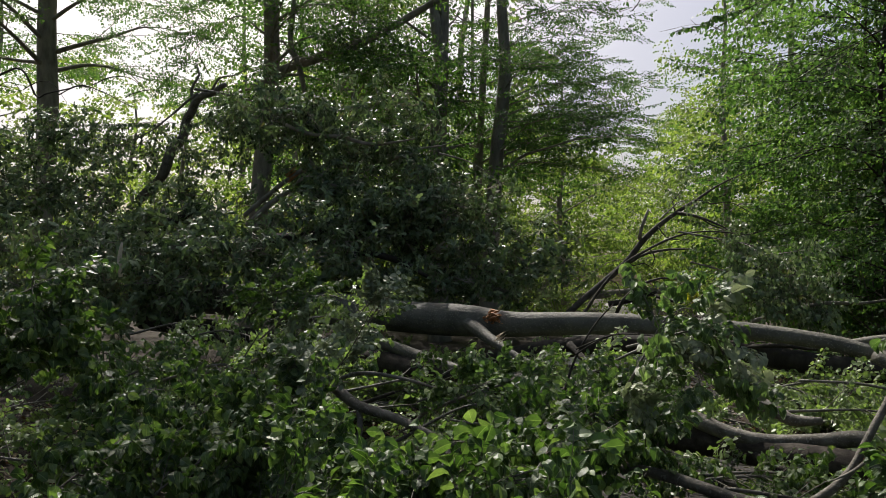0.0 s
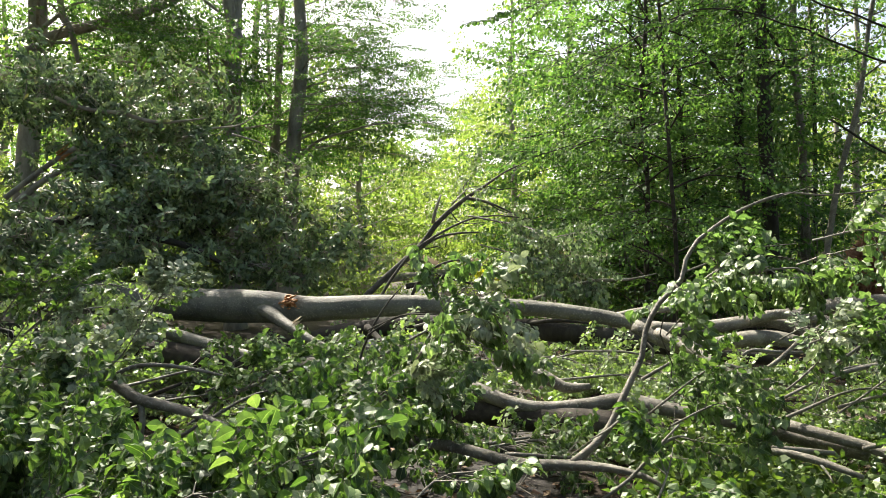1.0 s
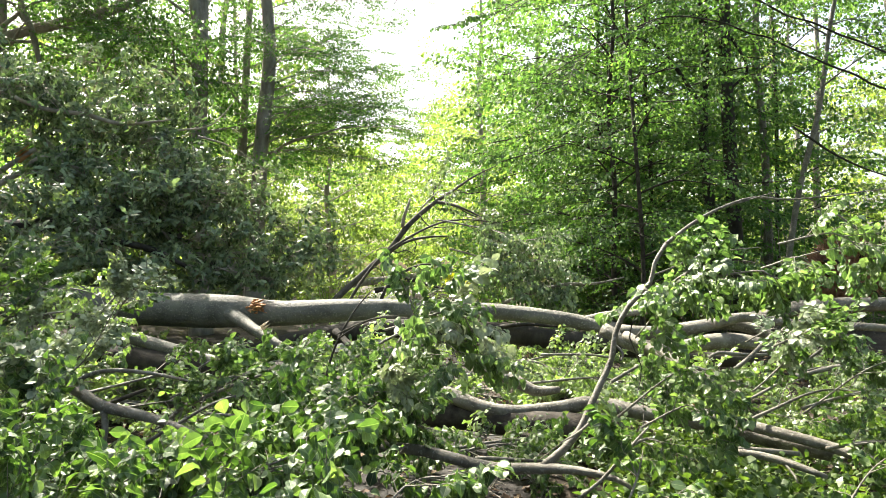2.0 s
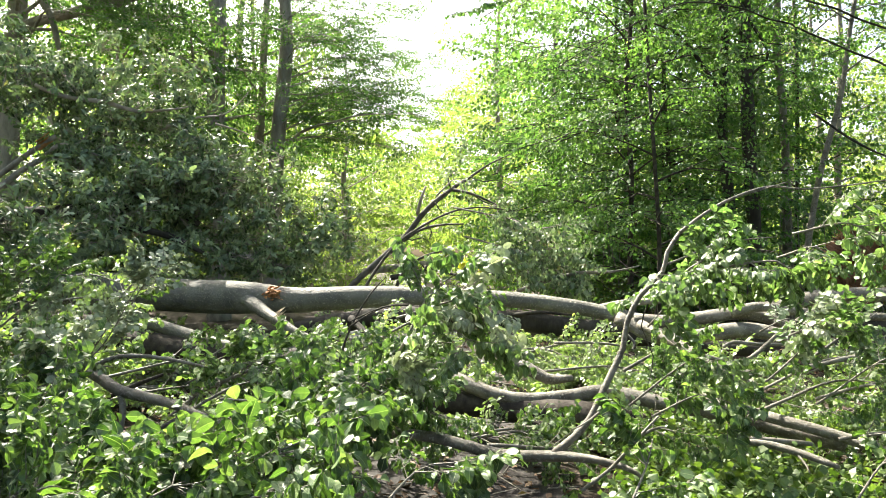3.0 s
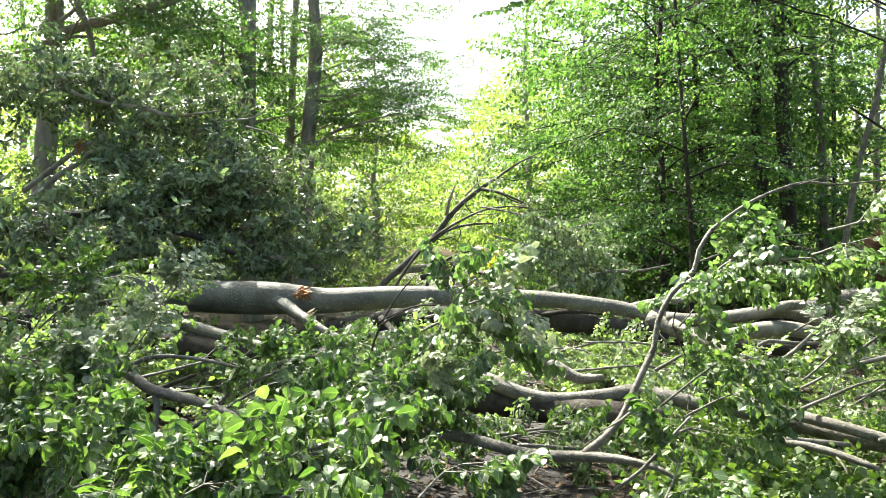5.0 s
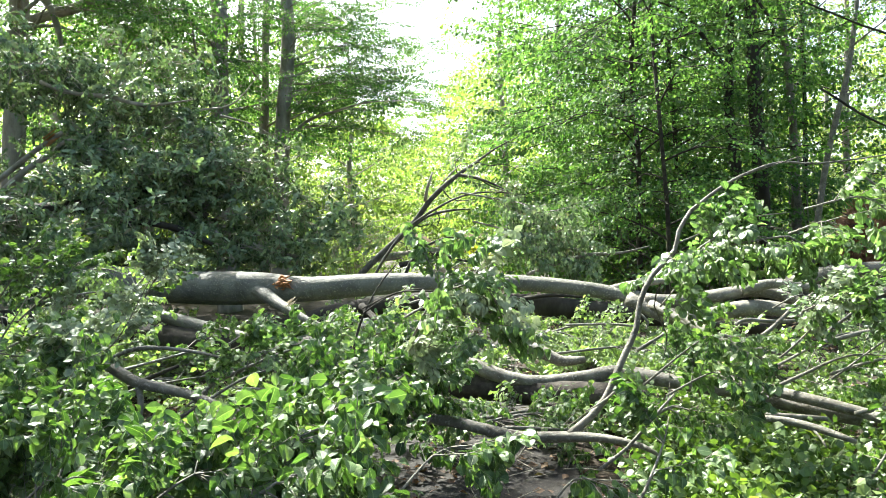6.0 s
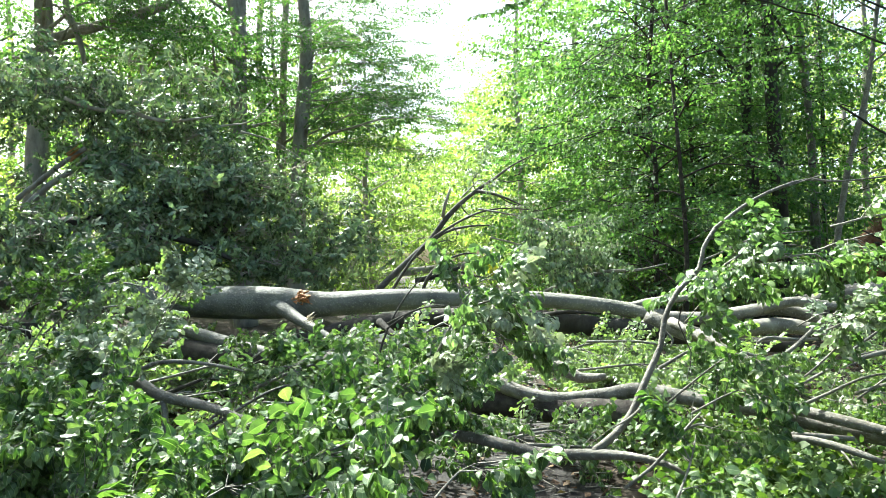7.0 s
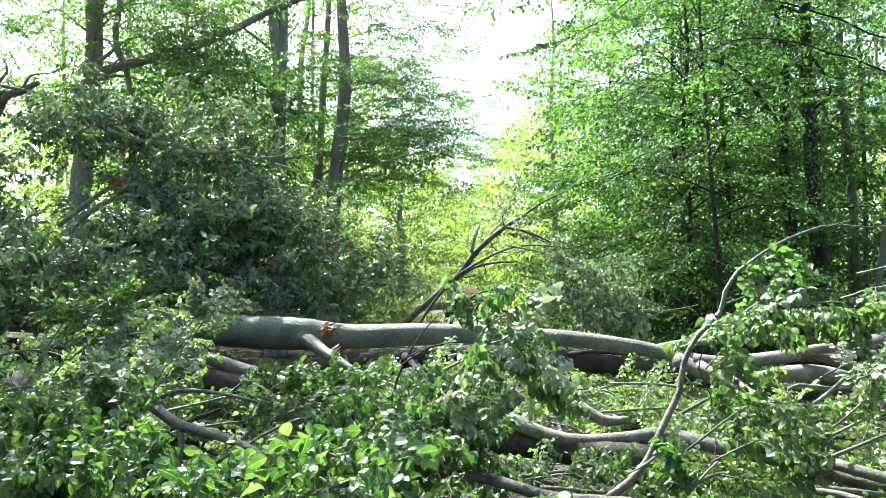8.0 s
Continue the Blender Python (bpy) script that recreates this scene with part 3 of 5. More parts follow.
splinter(pole_b.children[0], (2.24, 6.00, 0.54), (-0.6, -0.3, 0.7), 0.12, 0.02, 8, label="pale broken end", count=9)
pole_c = log("fallen_branch", "crooked grey stick on the verge", [(2.08, 5.00, 0.44), (2.22, 4.90, 0.44), (2.38, 4.75, 0.41), (2.51, 4.60, 0.37)], [0.02, 0.024, 0.024, 0.014], bark_limb, 8, seed=42)
limb(pole_c, [(2.33, 4.80, 0.42), (2.35, 4.70, 0.36), (2.35, 4.65, 0.32)], [0.01, 0.008, 0.005], bark_limb, 43, 5, "thin_twig")
stick = log("fallen_branch", "thin grey stick crossing the tangle", [(2.29, 6.20, 0.63), (2.61, 6.40, 0.75), (2.85, 6.50, 0.87), (3.15, 6.60, 1.10)], [0.02, 0.02, 0.02, 0.014], bark_limb, 8, seed=44)
stick2 = log("fallen_branch", "forked brown-grey branch in the tangle", [(2.39, 7.60, 0.91), (2.52, 7.20, 0.75), (2.72, 7.00, 0.62), (2.88, 6.80, 0.57), (2.87, 6.50, 0.44)], [0.04, 0.038, 0.034, 0.028, 0.015], bark_limb, 8, seed=45)
stick3 = log("fallen_branch", "grey branch reaching out of the leaves", [(3.24, 6.80, 0.65), (3.51, 6.80, 0.70), (3.82, 6.80, 0.77), (4.14, 6.80, 0.80), (4.63, 6.90, 0.87)], [0.018, 0.02, 0.024, 0.024, 0.02], bark_limb, 8, seed=46)
stick4 = log("fallen_branch", "pale sunlit broken branch in the tangle", [(2.35, 6.50, 0.57), (2.51, 6.40, 0.55), (2.66, 6.30, 0.51), (2.74, 6.20, 0.49)], [0.024, 0.026, 0.022, 0.014], wood_pale, 8, seed=47)
stick5 = log("fallen_branch", "bare grey branch lying over the verge", [(1.18, 10.60, 1.25), (1.51, 10.40, 1.38), (1.96, 10.20, 1.51), (2.38, 10.00, 1.53), (2.76, 10.00, 1.61)], [0.03, 0.028, 0.024, 0.018, 0.008], bark_limb, 8, seed=48)
# dark bough standing up out of the wreck behind the trunk
leaning = log("leaning_branch", "dark bare branch leaning up behind the fallen trunk", [(-1.47, 11.30, 1.11), (-1.18, 11.40, 1.42), (-0.80, 11.50, 1.77), (-0.49, 11.50, 2.05), (-0.25, 11.50, 2.37), (-0.02, 11.50, 2.60), (0.24, 11.50, 2.80), (0.53, 11.60, 3.00), (0.86, 11.70, 3.23), (1.22, 11.80, 3.41)],
              [0.055, 0.052, 0.048, 0.046, 0.043, 0.04, 0.03, 0.022, 0.015, 0.007], bark_lean, 10, seed=49)
limb(leaning, [(-0.29, 11.50, 2.41), (-0.25, 11.40, 2.59), (-0.16, 11.40, 2.84)], [0.03, 0.026, 0.018], bark_stand, 50, name="stub")
limb(leaning, [(0.26, 11.50, 2.80), (0.52, 11.30, 2.72), (0.81, 11.20, 2.59), (1.22, 11.00, 2.34)], [0.03, 0.024, 0.016, 0.008], bark_lean, 51, 6)
limb(leaning, [(-0.62, 11.50, 1.91), (-0.26, 11.30, 2.15), (0.08, 11.20, 2.23), (0.42, 11.10, 2.24)], [0.03, 0.022, 0.018, 0.008], bark_lean, 52, 6)
whip = log("leaning_branch", "thin dark curved branch beside the leaning one", [(-1.10, 11.00, 1.21), (-0.91, 11.00, 1.53), (-0.59, 11.00, 1.93), (-0.21, 11.00, 2.20), (0.25, 11.00, 2.42), (0.67, 11.00, 2.48), (1.18, 11.00, 2.43)], [0.024, 0.023, 0.021, 0.018, 0.015, 0.011, 0.006], bark_lean, 8, seed=53)
whip2 = log("leaning_branch", "short dark branch arching over the track", [(-0.67, 12.50, 1.25), (-0.56, 12.50, 1.48), (-0.29, 12.50, 1.72), (0.04, 12.50, 1.84), (0.28, 12.50, 1.82)], [0.03, 0.028, 0.024, 0.018, 0.008], bark_lean, 8, seed=54)
limb(leaning, [(-0.49, 11.40, 2.05), (-0.37, 11.40, 2.00), (-0.22, 11.40, 2.04), (-0.07, 11.40, 1.94)], [0.012, 0.01, 0.007, 0.004], bark_lean, 320, 5, "thin_twig", bend=0.015)
limb(leaning, [(-0.02, 11.40, 2.59), (0.10, 11.40, 2.43), (0.30, 11.40, 2.38), (0.52, 11.40, 2.41)], [0.012, 0.01, 0.007, 0.004], bark_lean, 321, 5, "thin_twig", bend=0.015)
limb(leaning, [(-0.76, 11.40, 1.80), (-0.62, 11.40, 1.74), (-0.57, 11.40, 1.62)], [0.012, 0.009, 0.005], bark_lean, 322, 5, "thin_twig", bend=0.015)
limb(leaning, [(0.52, 11.50, 3.00), (0.73, 11.50, 2.92), (0.98, 11.50, 2.94), (1.25, 11.50, 2.80)], [0.012, 0.01, 0.007, 0.004], bark_lean, 323, 5, "thin_twig", bend=0.015)
limb(leaning, [(0.58, 11.30, 2.69), (0.80, 11.30, 2.55), (1.10, 11.30, 2.50)], [0.012, 0.009, 0.005], bark_lean, 324, 5, "thin_twig", bend=0.015)
limb(leaning, [(0.23, 11.50, 2.81), (0.19, 11.50, 2.97), (0.29, 11.50, 3.09)], [0.012, 0.009, 0.005], bark_lean, 325, 5, "thin_twig", bend=0.015)
limb(leaning, [(-0.15, 11.20, 2.26), (-0.07, 11.20, 2.13), (-0.11, 11.20, 2.00)], [0.012, 0.009, 0.005], bark_lean, 326, 5, "thin_twig", bend=0.015)
thin_stem = log("thin_branch", "thin dark upright twig in front of the trunk", [(-0.74, 4.60, 0.69), (-0.68, 4.60, 0.83), (-0.61, 4.60, 1.01), (-0.57, 4.62, 1.16), (-0.50, 4.64, 1.32), (-0.41, 4.66, 1.46), (-0.32, 4.68, 1.56)], [0.009, 0.0085, 0.008, 0.0075, 0.006, 0.005, 0.003], bark_dark, 7, seed=55)
limb(thin_stem, [(-0.54, 4.63, 1.25), (-0.42, 4.60, 1.33), (-0.28, 4.55, 1.39), (-0.16, 4.50, 1.40)], [0.006, 0.005, 0.004, 0.003], bark_dark, 56, 5, "thin_twig")
# slender twigs and sticks lying through the leaves
log("thin_branch", "thin arched twig over the sunlit leaves", [(-1.68, 5.20, 0.93), (-1.48, 5.20, 1.06), (-1.25, 5.20, 1.14), (-1.00, 5.20, 1.12), (-0.79, 5.20, 1.07)], [0.008, 0.007, 0.006, 0.005, 0.003], bark_limb, 6, seed=301, bend=0.006)
log("thin_branch", "long thin twig trailing through the leaves", [(-1.19, 4.10, 0.90), (-1.01, 4.10, 0.89), (-0.79, 4.10, 0.87), (-0.54, 4.10, 0.83), (-0.26, 4.10, 0.75)], [0.008, 0.0075, 0.007, 0.006, 0.004], bark_limb, 6, seed=302, bend=0.006)
log("thin_branch", "thin brown twig rising among leaves", [(-1.24, 4.90, 0.74), (-1.09, 4.90, 0.85), (-0.87, 4.90, 0.95), (-0.65, 4.90, 1.01)], [0.009, 0.008, 0.006, 0.004], bark_brown, 6, seed=303, bend=0.006)
log("thin_branch", "slender grey stick propped on the verge", [(0.74, 3.80, 0.48), (0.89, 3.80, 0.59), (1.03, 3.80, 0.74), (1.14, 3.80, 0.86)], [0.01, 0.01, 0.009, 0.006], bark_limb, 6, seed=304, bend=0.006)
log("thin_branch", "short pale stick lying by the forks", [(2.88, 7.40, 0.80), (2.98, 7.40, 0.85), (3.22, 7.40, 0.83), (3.48, 7.40, 0.83)], [0.018, 0.02, 0.018, 0.014], bark_limb, 6, seed=305, bend=0.006)
log("thin_branch", "thin grey stick beneath the forks", [(1.15, 7.20, 0.87), (1.46, 7.20, 0.87), (1.68, 7.20, 0.86), (1.84, 7.20, 0.83)], [0.014, 0.015, 0.014, 0.01], bark_limb, 6, seed=306, bend=0.006)
log("thin_branch", "brown branch crossing behind the bent one", [(-2.65, 5.60, 0.53), (-2.44, 5.60, 0.66), (-2.27, 5.60, 0.73), (-2.06, 5.60, 0.81)], [0.02, 0.02, 0.018, 0.012], bark_brown, 6, seed=307, bend=0.006)
log("thin_branch", "brown stick standing in the dark leaves", [(-2.30, 3.90, 0.45), (-2.22, 3.90, 0.57), (-2.17, 3.90, 0.67)], [0.016, 0.014, 0.01], bark_limb, 6, seed=308, bend=0.006)
log("thin_branch", "dark twig among the leaves", [(1.32, 4.60, 1.39), (1.28, 4.60, 1.25), (1.35, 4.60, 1.07), (1.32, 4.60, 0.90)], [0.004, 0.004, 0.0035, 0.002], bark_dark, 6, seed=309, bend=0.006)
log("thin_branch", "bare grey branch caught in the tangle", [(2.29, 6.60, 0.83), (2.55, 6.60, 0.77), (2.75, 6.60, 0.63), (2.91, 6.60, 0.43), (3.01, 6.60, 0.37)], [0.022, 0.02, 0.018, 0.014, 0.008], bark_limb, 6, seed=310, bend=0.006)
log("thin_branch", "thin bare stick in the tangle", [(2.49, 6.20, 0.69), (2.68, 6.20, 0.54), (2.91, 6.20, 0.44)], [0.016, 0.014, 0.01], bark_limb, 6, seed=311, bend=0.006)
log("thin_branch", "thin grey twig across the pale leaves", [(3.05, 6.00, 0.87), (3.21, 6.00, 0.98), (3.37, 6.00, 1.09), (3.60, 6.00, 1.24)], [0.012, 0.012, 0.01, 0.006], bark_limb, 6, seed=312, bend=0.006)
log("thin_branch", "stick half buried in herbs", [(2.12, 5.00, 0.46), (2.33, 5.00, 0.44), (2.54, 5.00, 0.42)], [0.02, 0.022, 0.018], bark_limb, 6, seed=313, bend=0.006)
limb(thin_stem, [(-0.53, 4.50, 1.29), (-0.38, 4.50, 1.36), (-0.26, 4.50, 1.39), (-0.05, 4.50, 1.38), (0.15, 4.50, 1.33), (0.27, 4.50, 1.29)], [0.005, 0.0048, 0.0045, 0.004, 0.0035, 0.002], bark_dark, 314, 5, "thin_twig")
# fallen log on the track, far off
far_log = log("fallen_tree", "pale sunlit trunk lying across the far track", [(-2.59, 26.00, 1.36), (-1.40, 26.00, 1.50), (-0.21, 26.00, 1.61), (0.83, 26.00, 1.67)], [0.12, 0.14, 0.15, 0.14], bark_stand, 12, "fallen tree", seed=57)
limb(far_log, [(-0.55, 25.50, 1.57), (0.19, 25.00, 1.38), (0.78, 24.50, 1.23)], [0.05, 0.05, 0.03], bark_dark, 58)
far_log2 = log("fallen_branch", "dark branch on the far track", [(-1.23, 20.00, 1.25), (-0.62, 20.00, 1.37), (-0.01, 20.00, 1.59)], [0.07, 0.06, 0.04], bark_brown, 10, seed=59)
# limbs of the broken oak behind the trunk
oak = thing("fallen_oak", (-5.22, 12.00, 1.90), "broken oak crown heaped up with dark wilted leaves", "fallen tree")
limb(oak, [(-8.66, 12.50, 2.09), (-7.22, 12.30, 2.40), (-6.61, 12.20, 2.47), (-6.09, 12.10, 2.50), (-5.22, 12.00, 2.58), (-4.49, 12.00, 2.68)], [0.16, 0.14, 0.13, 0.12, 0.1, 0.07], bark_brown, 60, 10, "broken_limb")
limb(oak, [(-5.68, 12.00, 2.58), (-4.96, 11.80, 2.70), (-4.33, 11.80, 2.63), (-3.79, 11.80, 2.27)], [0.09, 0.085, 0.08, 0.05], bark_dark, 61, 8, "broken_limb")
limb(oak, [(-7.07, 11.60, 2.86), (-6.67, 11.50, 3.11), (-6.26, 11.40, 3.36), (-5.82, 11.30, 3.59)], [0.045, 0.042, 0.04, 0.036], bark_stand, 62, 8, "broken_limb", "broken limb with a pale torn end")
limb(oak, [(-6.99, 11.60, 2.68), (-6.49, 11.50, 3.06), (-6.09, 11.40, 3.25), (-5.70, 11.30, 3.47), (-5.13, 11.20, 3.29)], [0.055, 0.05, 0.04, 0.03, 0.015], bark_stand, 63, 8, "broken_limb")
limb(oak, [(-6.24, 11.50, 4.43), (-5.80, 11.50, 4.27), (-5.36, 11.50, 4.15), (-4.57, 11.50, 4.01), (-3.87, 11.50, 4.09)], [0.032, 0.034, 0.034, 0.028, 0.012], bark_stand, 64, 8, "broken_limb", bend=0.05)
limb(oak, [(-5.27, 11.50, 2.15), (-4.70, 11.40, 2.19), (-4.06, 11.30, 2.06), (-3.51, 11.20, 1.80)], [0.06, 0.055, 0.05, 0.03], bark_dark, 65, 8, "broken_limb")
limb(oak, [(-9.97, 12.53, 3.35), (-9.32, 12.33, 3.87), (-8.88, 12.23, 4.50), (-8.52, 12.13, 5.12), (-7.79, 12.03, 5.38)], [0.1, 0.095, 0.09, 0.075, 0.05], bark_limb, 66, 10, "broken_limb", bend=0.1)
limb(oak, [(-8.52, 12.13, 5.05), (-8.58, 12.1, 5.35), (-8.45, 12.1, 5.62), (-8.5, 12.1, 5.85)], [0.035, 0.028, 0.02, 0.01], bark_limb, 166, 6, "bare_twig", bend=0.04)
limb(oak, [(-8.2, 12.1, 5.22), (-7.9, 12.0, 5.5), (-7.55, 12.0, 5.55), (-7.2, 12.0, 5.72)], [0.028, 0.02, 0.014, 0.006], bark_limb, 167, 6, "bare_twig", bend=0.04)
limb(oak, [(-8.87, 11.03, 2.35), (-8.30, 11.03, 2.64), (-7.97, 11.03, 2.79), (-7.61, 11.03, 2.97)], [0.09, 0.085, 0.08, 0.06], bark_dark, 67, 8, "broken_limb")
limb(oak, [(-14.03, 12.03, 5.65), (-13.15, 12.03, 5.95), (-12.56, 12.03, 5.97), (-12.11, 12.03, 5.41), (-11.00, 12.03, 5.58), (-9.78, 12.03, 5.06)], [0.028, 0.024, 0.022, 0.018, 0.012, 0.006], bark_dark, 68, 7, "broken_limb", bend=0.09)
for k, (dx, dz, ln) in enumerate(((-0.9, 0.1, 1.1), (-0.2, -0.15, 0.9), (0.5, -0.2, 1.2), (1.4, -0.35, 1.3), (2.2, -0.2, 1.5), (3.0, -0.5, 1.2))):
    x0, z0 = -13.0 + dx, 5.75 + dz
    limb(oak, [(x0, 12.0, z0), (x0 + 0.35 * ln, 11.95, z0 + 0.12), (x0 + 0.7 * ln, 11.9, z0 + 0.02), (x0 + ln, 11.9, z0 - 0.35)], [0.012, 0.01, 0.007, 0.004], bark_dark, 170 + k, 5, "bare_twig", bend=0.04)
limb(oak, [(-2.95, 12.00, 4.56), (-3.40, 12.00, 4.10), (-3.95, 12.00, 4.01), (-4.50, 12.00, 3.82)], [0.006, 0.012, 0.02, 0.03], bark_stand, 69, 6, "bare_twig")
limb(oak, [(-2.49, 12.00, 3.37), (-3.04, 12.00, 3.74), (-3.59, 12.00, 3.92)], [0.006, 0.012, 0.02], bark_stand, 70, 6, "bare_twig")
splinter(oak.children[0], (-6.05, 11.30, 3.45), (0.9, -0.1, 0.5), 0.3, 0.035, 9, label="pale orange torn end")
white_stub = log("broken_stub", "white bare splinter of wood standing upright", [(-6.68, 8.03, 1.72), (-6.71, 8.03, 1.90), (-6.70, 8.03, 2.05), (-6.68, 8.03, 2.16)], [0.03, 0.03, 0.025, 0.012], wood_pale, 8, seed=71)



# ---- leafy boughs lying in front ----
LOOSE_LEAVES = []
for k in range(4):
    lv = LEAF_FINE[0].copy()
    lv[:, 1] *= (1.0, 0.9, 1.1, 0.95)[k]
    lv[:, 2] += (0.05, -0.12, 0.0, 0.12)[k] * lv[:, 0] ** 2
    LOOSE_LEAVES.append(mesh_np("leaf", lv, LEAF_FINE[1], leaf_loose, False, LEAF_FINE[0][:, :2]))


def loose_leaves(parent, arr, count, g):
    """The outermost leaves of a bough, each one by itself."""
    base = np.array(parent.location)
    for k in range(count):
        x = unit(arr[1][k])
        y = unit(np.cross(arr[2][k], x))
        z = np.cross(x, y)
        m = Matrix(np.column_stack([x, y, z]).tolist()).to_4x4() @ Matrix.Scale(float(arr[3][k]), 4)
        m.translation = Vector((arr[0][k] - base).tolist())
        ob = new("leaf", LOOSE_LEAVES[g.integers(4)])
        ob.parent = parent
        ob.matrix_basis = m


def bough(name, label, pts, radii, sprays, seed, templates=SPRAY_NEAR, outline=LEAF_FINE, mat=leaf_near, bark=bark_limb, spread=0.35, hang=0.5, category="leafy branch",
          group="fallen leafy boughs", scale=(0.7, 1.15), side_len=0.28, bare=0.15, down=0.0, loose=0):
    """A bough: a stem, thin side twigs and its leaves."""
    g = np.random.default_rng(seed)
    ob = thing(name, pts[0], label, category, group)
    part("stem", tube("stem", pts, radii, bark, 7, 0.06, 0.08, seed, 0.008), ob)
    s = spline(pts, 0.05)
    tan = unit(np.gradient(s, axis=0))
    k = g.uniform(bare, 1.0, sprays) ** 0.8
    i = (k * (len(s) - 1)).astype(int)
    out = g.normal(0, 1, (sprays, 3)) * (1, 1, 0.4)
    out = unit(out - tan[i] * (out * tan[i]).sum(1, keepdims=True))
    ways = unit(tan[i] * 0.6 + out * 0.8 + (0, 0, 0.12 - down))
    tip = s[i] + ways * (g.uniform(0.1, 1.0, sprays) * side_len)[:, None] * spread / 0.35
    arr = place_sprays(g, tip, ways, templates, scale, 0.5, hang)
    arr[0][:, 2] = np.maximum(arr[0][:, 2], 0.06)
    part("twigwork", sticks("twigwork", np.vstack([s[i], arr[4]]), np.vstack([tip, arr[5]]),
                         np.concatenate([np.full(sprays, 0.005), np.full(len(arr[4]), 0.0025)]),
                         np.concatenate([np.full(sprays, 0.003), np.full(len(arr[4]), 0.0012)]), bark), ob, kind="stuff")
    if loose:
        pick = g.permutation(len(arr[0]))
        arr = [a[pick] for a in arr[:4]]
        loose_leaves(ob, arr, loose, g)
        arr = [a[loose:] for a in arr]
    part("foliage", leaves_mesh("foliage", arr[0], arr[1], arr[2], arr[3], outline, mat), ob, kind="stuff")
    return ob


LEAFY = "leafy green beech bough drooping over the wreck"
SEEDS = itertools.count(200)


def near_bough(a, b, c, count, mat=leaf_near, loose=50):
    fine = a[1] < 4.75
    return bough("leafy_bough", LEAFY, [a, b, c], [0.008, 0.005, 0.002], max(4, round(count * 0.95)), next(SEEDS), outline=LEAF_FINE if fine else LEAF_MID, spread=0.13, hang=0.6 if a[1] < 5 else 0.35, scale=(0.5, 0.95), down=0.4 if a[1] < 5 else 0.15, loose=loose, mat=mat)


def tangle_bough(a, b, c, count):
    return bough("leafy_bough", LEAFY, [a, b, c], [0.015, 0.01, 0.004], int(count * 1.5), next(SEEDS), SPRAY_TANGLE, LEAF_MID if a[1] < 6.5 else LEAF_LOW, spread=0.3, hang=0.6, scale=(0.45, 0.75), down=0.3)


def hanging_bough(a, b, c, count):
    return bough("leafy_bough", "drooping wilted beech leaves on a leaning branch", [a, b, c], [0.015, 0.01, 0.004], int(count * 1.6), next(SEEDS), SPRAY_TANGLE, LEAF_LOW, leaf_oak, spread=0.5, hang=0.85,
                 scale=(0.7, 1.1), down=0.35)


# nearest, over the track
near_bough((-1.19, 3.00, 0.61), (-0.83, 3.10, 0.86), (-0.61, 3.20, 0.89), 20)
near_bough((-0.83, 2.80, 0.73), (-0.64, 3.00, 0.89), (-0.50, 3.10, 0.91), 18)
near_bough((-0.93, 2.60, 0.63), (-0.62, 2.70, 0.82), (-0.45, 2.80, 0.79), 18)
near_bough((-0.67, 2.60, 0.59), (-0.47, 2.70, 0.68), (-0.28, 2.80, 0.64), 12)
near_bough((-1.51, 2.80, 0.60), (-1.28, 2.90, 0.80), (-1.17, 3.00, 0.84), 20)
near_bough((-1.28, 2.60, 0.60), (-1.03, 2.70, 0.80), (-0.94, 2.80, 0.83), 18)
near_bough((-1.97, 3.20, 0.50), (-1.76, 3.40, 0.74), (-1.70, 3.50, 0.82), 20)
near_bough((-2.35, 3.60, 0.52), (-2.05, 3.70, 0.88), (-2.00, 3.80, 0.92), 20)
near_bough((-1.13, 3.80, 0.63), (-0.92, 3.90, 0.78), (-0.79, 4.00, 0.82), 18)
near_bough((-0.99, 3.70, 0.74), (-0.63, 3.90, 0.93), (-0.40, 4.00, 0.91), 22)
near_bough((-1.14, 4.40, 0.73), (-0.89, 4.50, 0.92), (-0.74, 4.60, 0.94), 18)
near_bough((-0.77, 4.40, 0.67), (-0.39, 4.60, 0.90), (-0.18, 4.70, 0.92), 22)
near_bough((-0.52, 5.20, 0.41), (-0.16, 5.20, 0.80), (-0.04, 5.20, 0.96), 16, leaf_wilted, 0)
near_bough((-0.22, 4.20, 1.13), (-0.00, 4.20, 1.52), (0.19, 4.20, 1.55), 11, leaf_wilted, 0)
near_bough((-0.23, 4.30, 1.33), (0.16, 4.10, 1.44), (0.28, 4.10, 1.28), 9, leaf_pale, 0)
near_bough((-0.16, 4.30, 1.20), (0.10, 4.20, 1.27), (0.19, 4.10, 1.19), 5, leaf_wilted, 0)
near_bough((-0.27, 3.20, 0.56), (-0.10, 3.40, 0.69), (0.03, 3.50, 0.71), 7)
near_bough((0.39, 3.40, 0.38), (0.56, 3.50, 0.53), (0.69, 3.60, 0.49), 4)
near_bough((0.84, 3.40, 0.44), (1.02, 3.60, 0.66), (1.08, 3.70, 0.77), 5)
near_bough((1.25, 4.80, 0.72), (1.66, 4.80, 1.02), (1.84, 4.80, 0.98), 10, leaf_wilted, 0)
near_bough((1.34, 4.60, 0.69), (1.63, 4.60, 0.83), (1.77, 4.60, 0.76), 7)
near_bough((1.45, 4.60, 1.38), (1.73, 4.50, 1.66), (1.90, 4.40, 1.66), 6, leaf_wilted, 0)
near_bough((1.52, 4.70, 1.26), (1.59, 4.60, 1.59), (1.64, 4.60, 1.69), 4, leaf_wilted, 0)
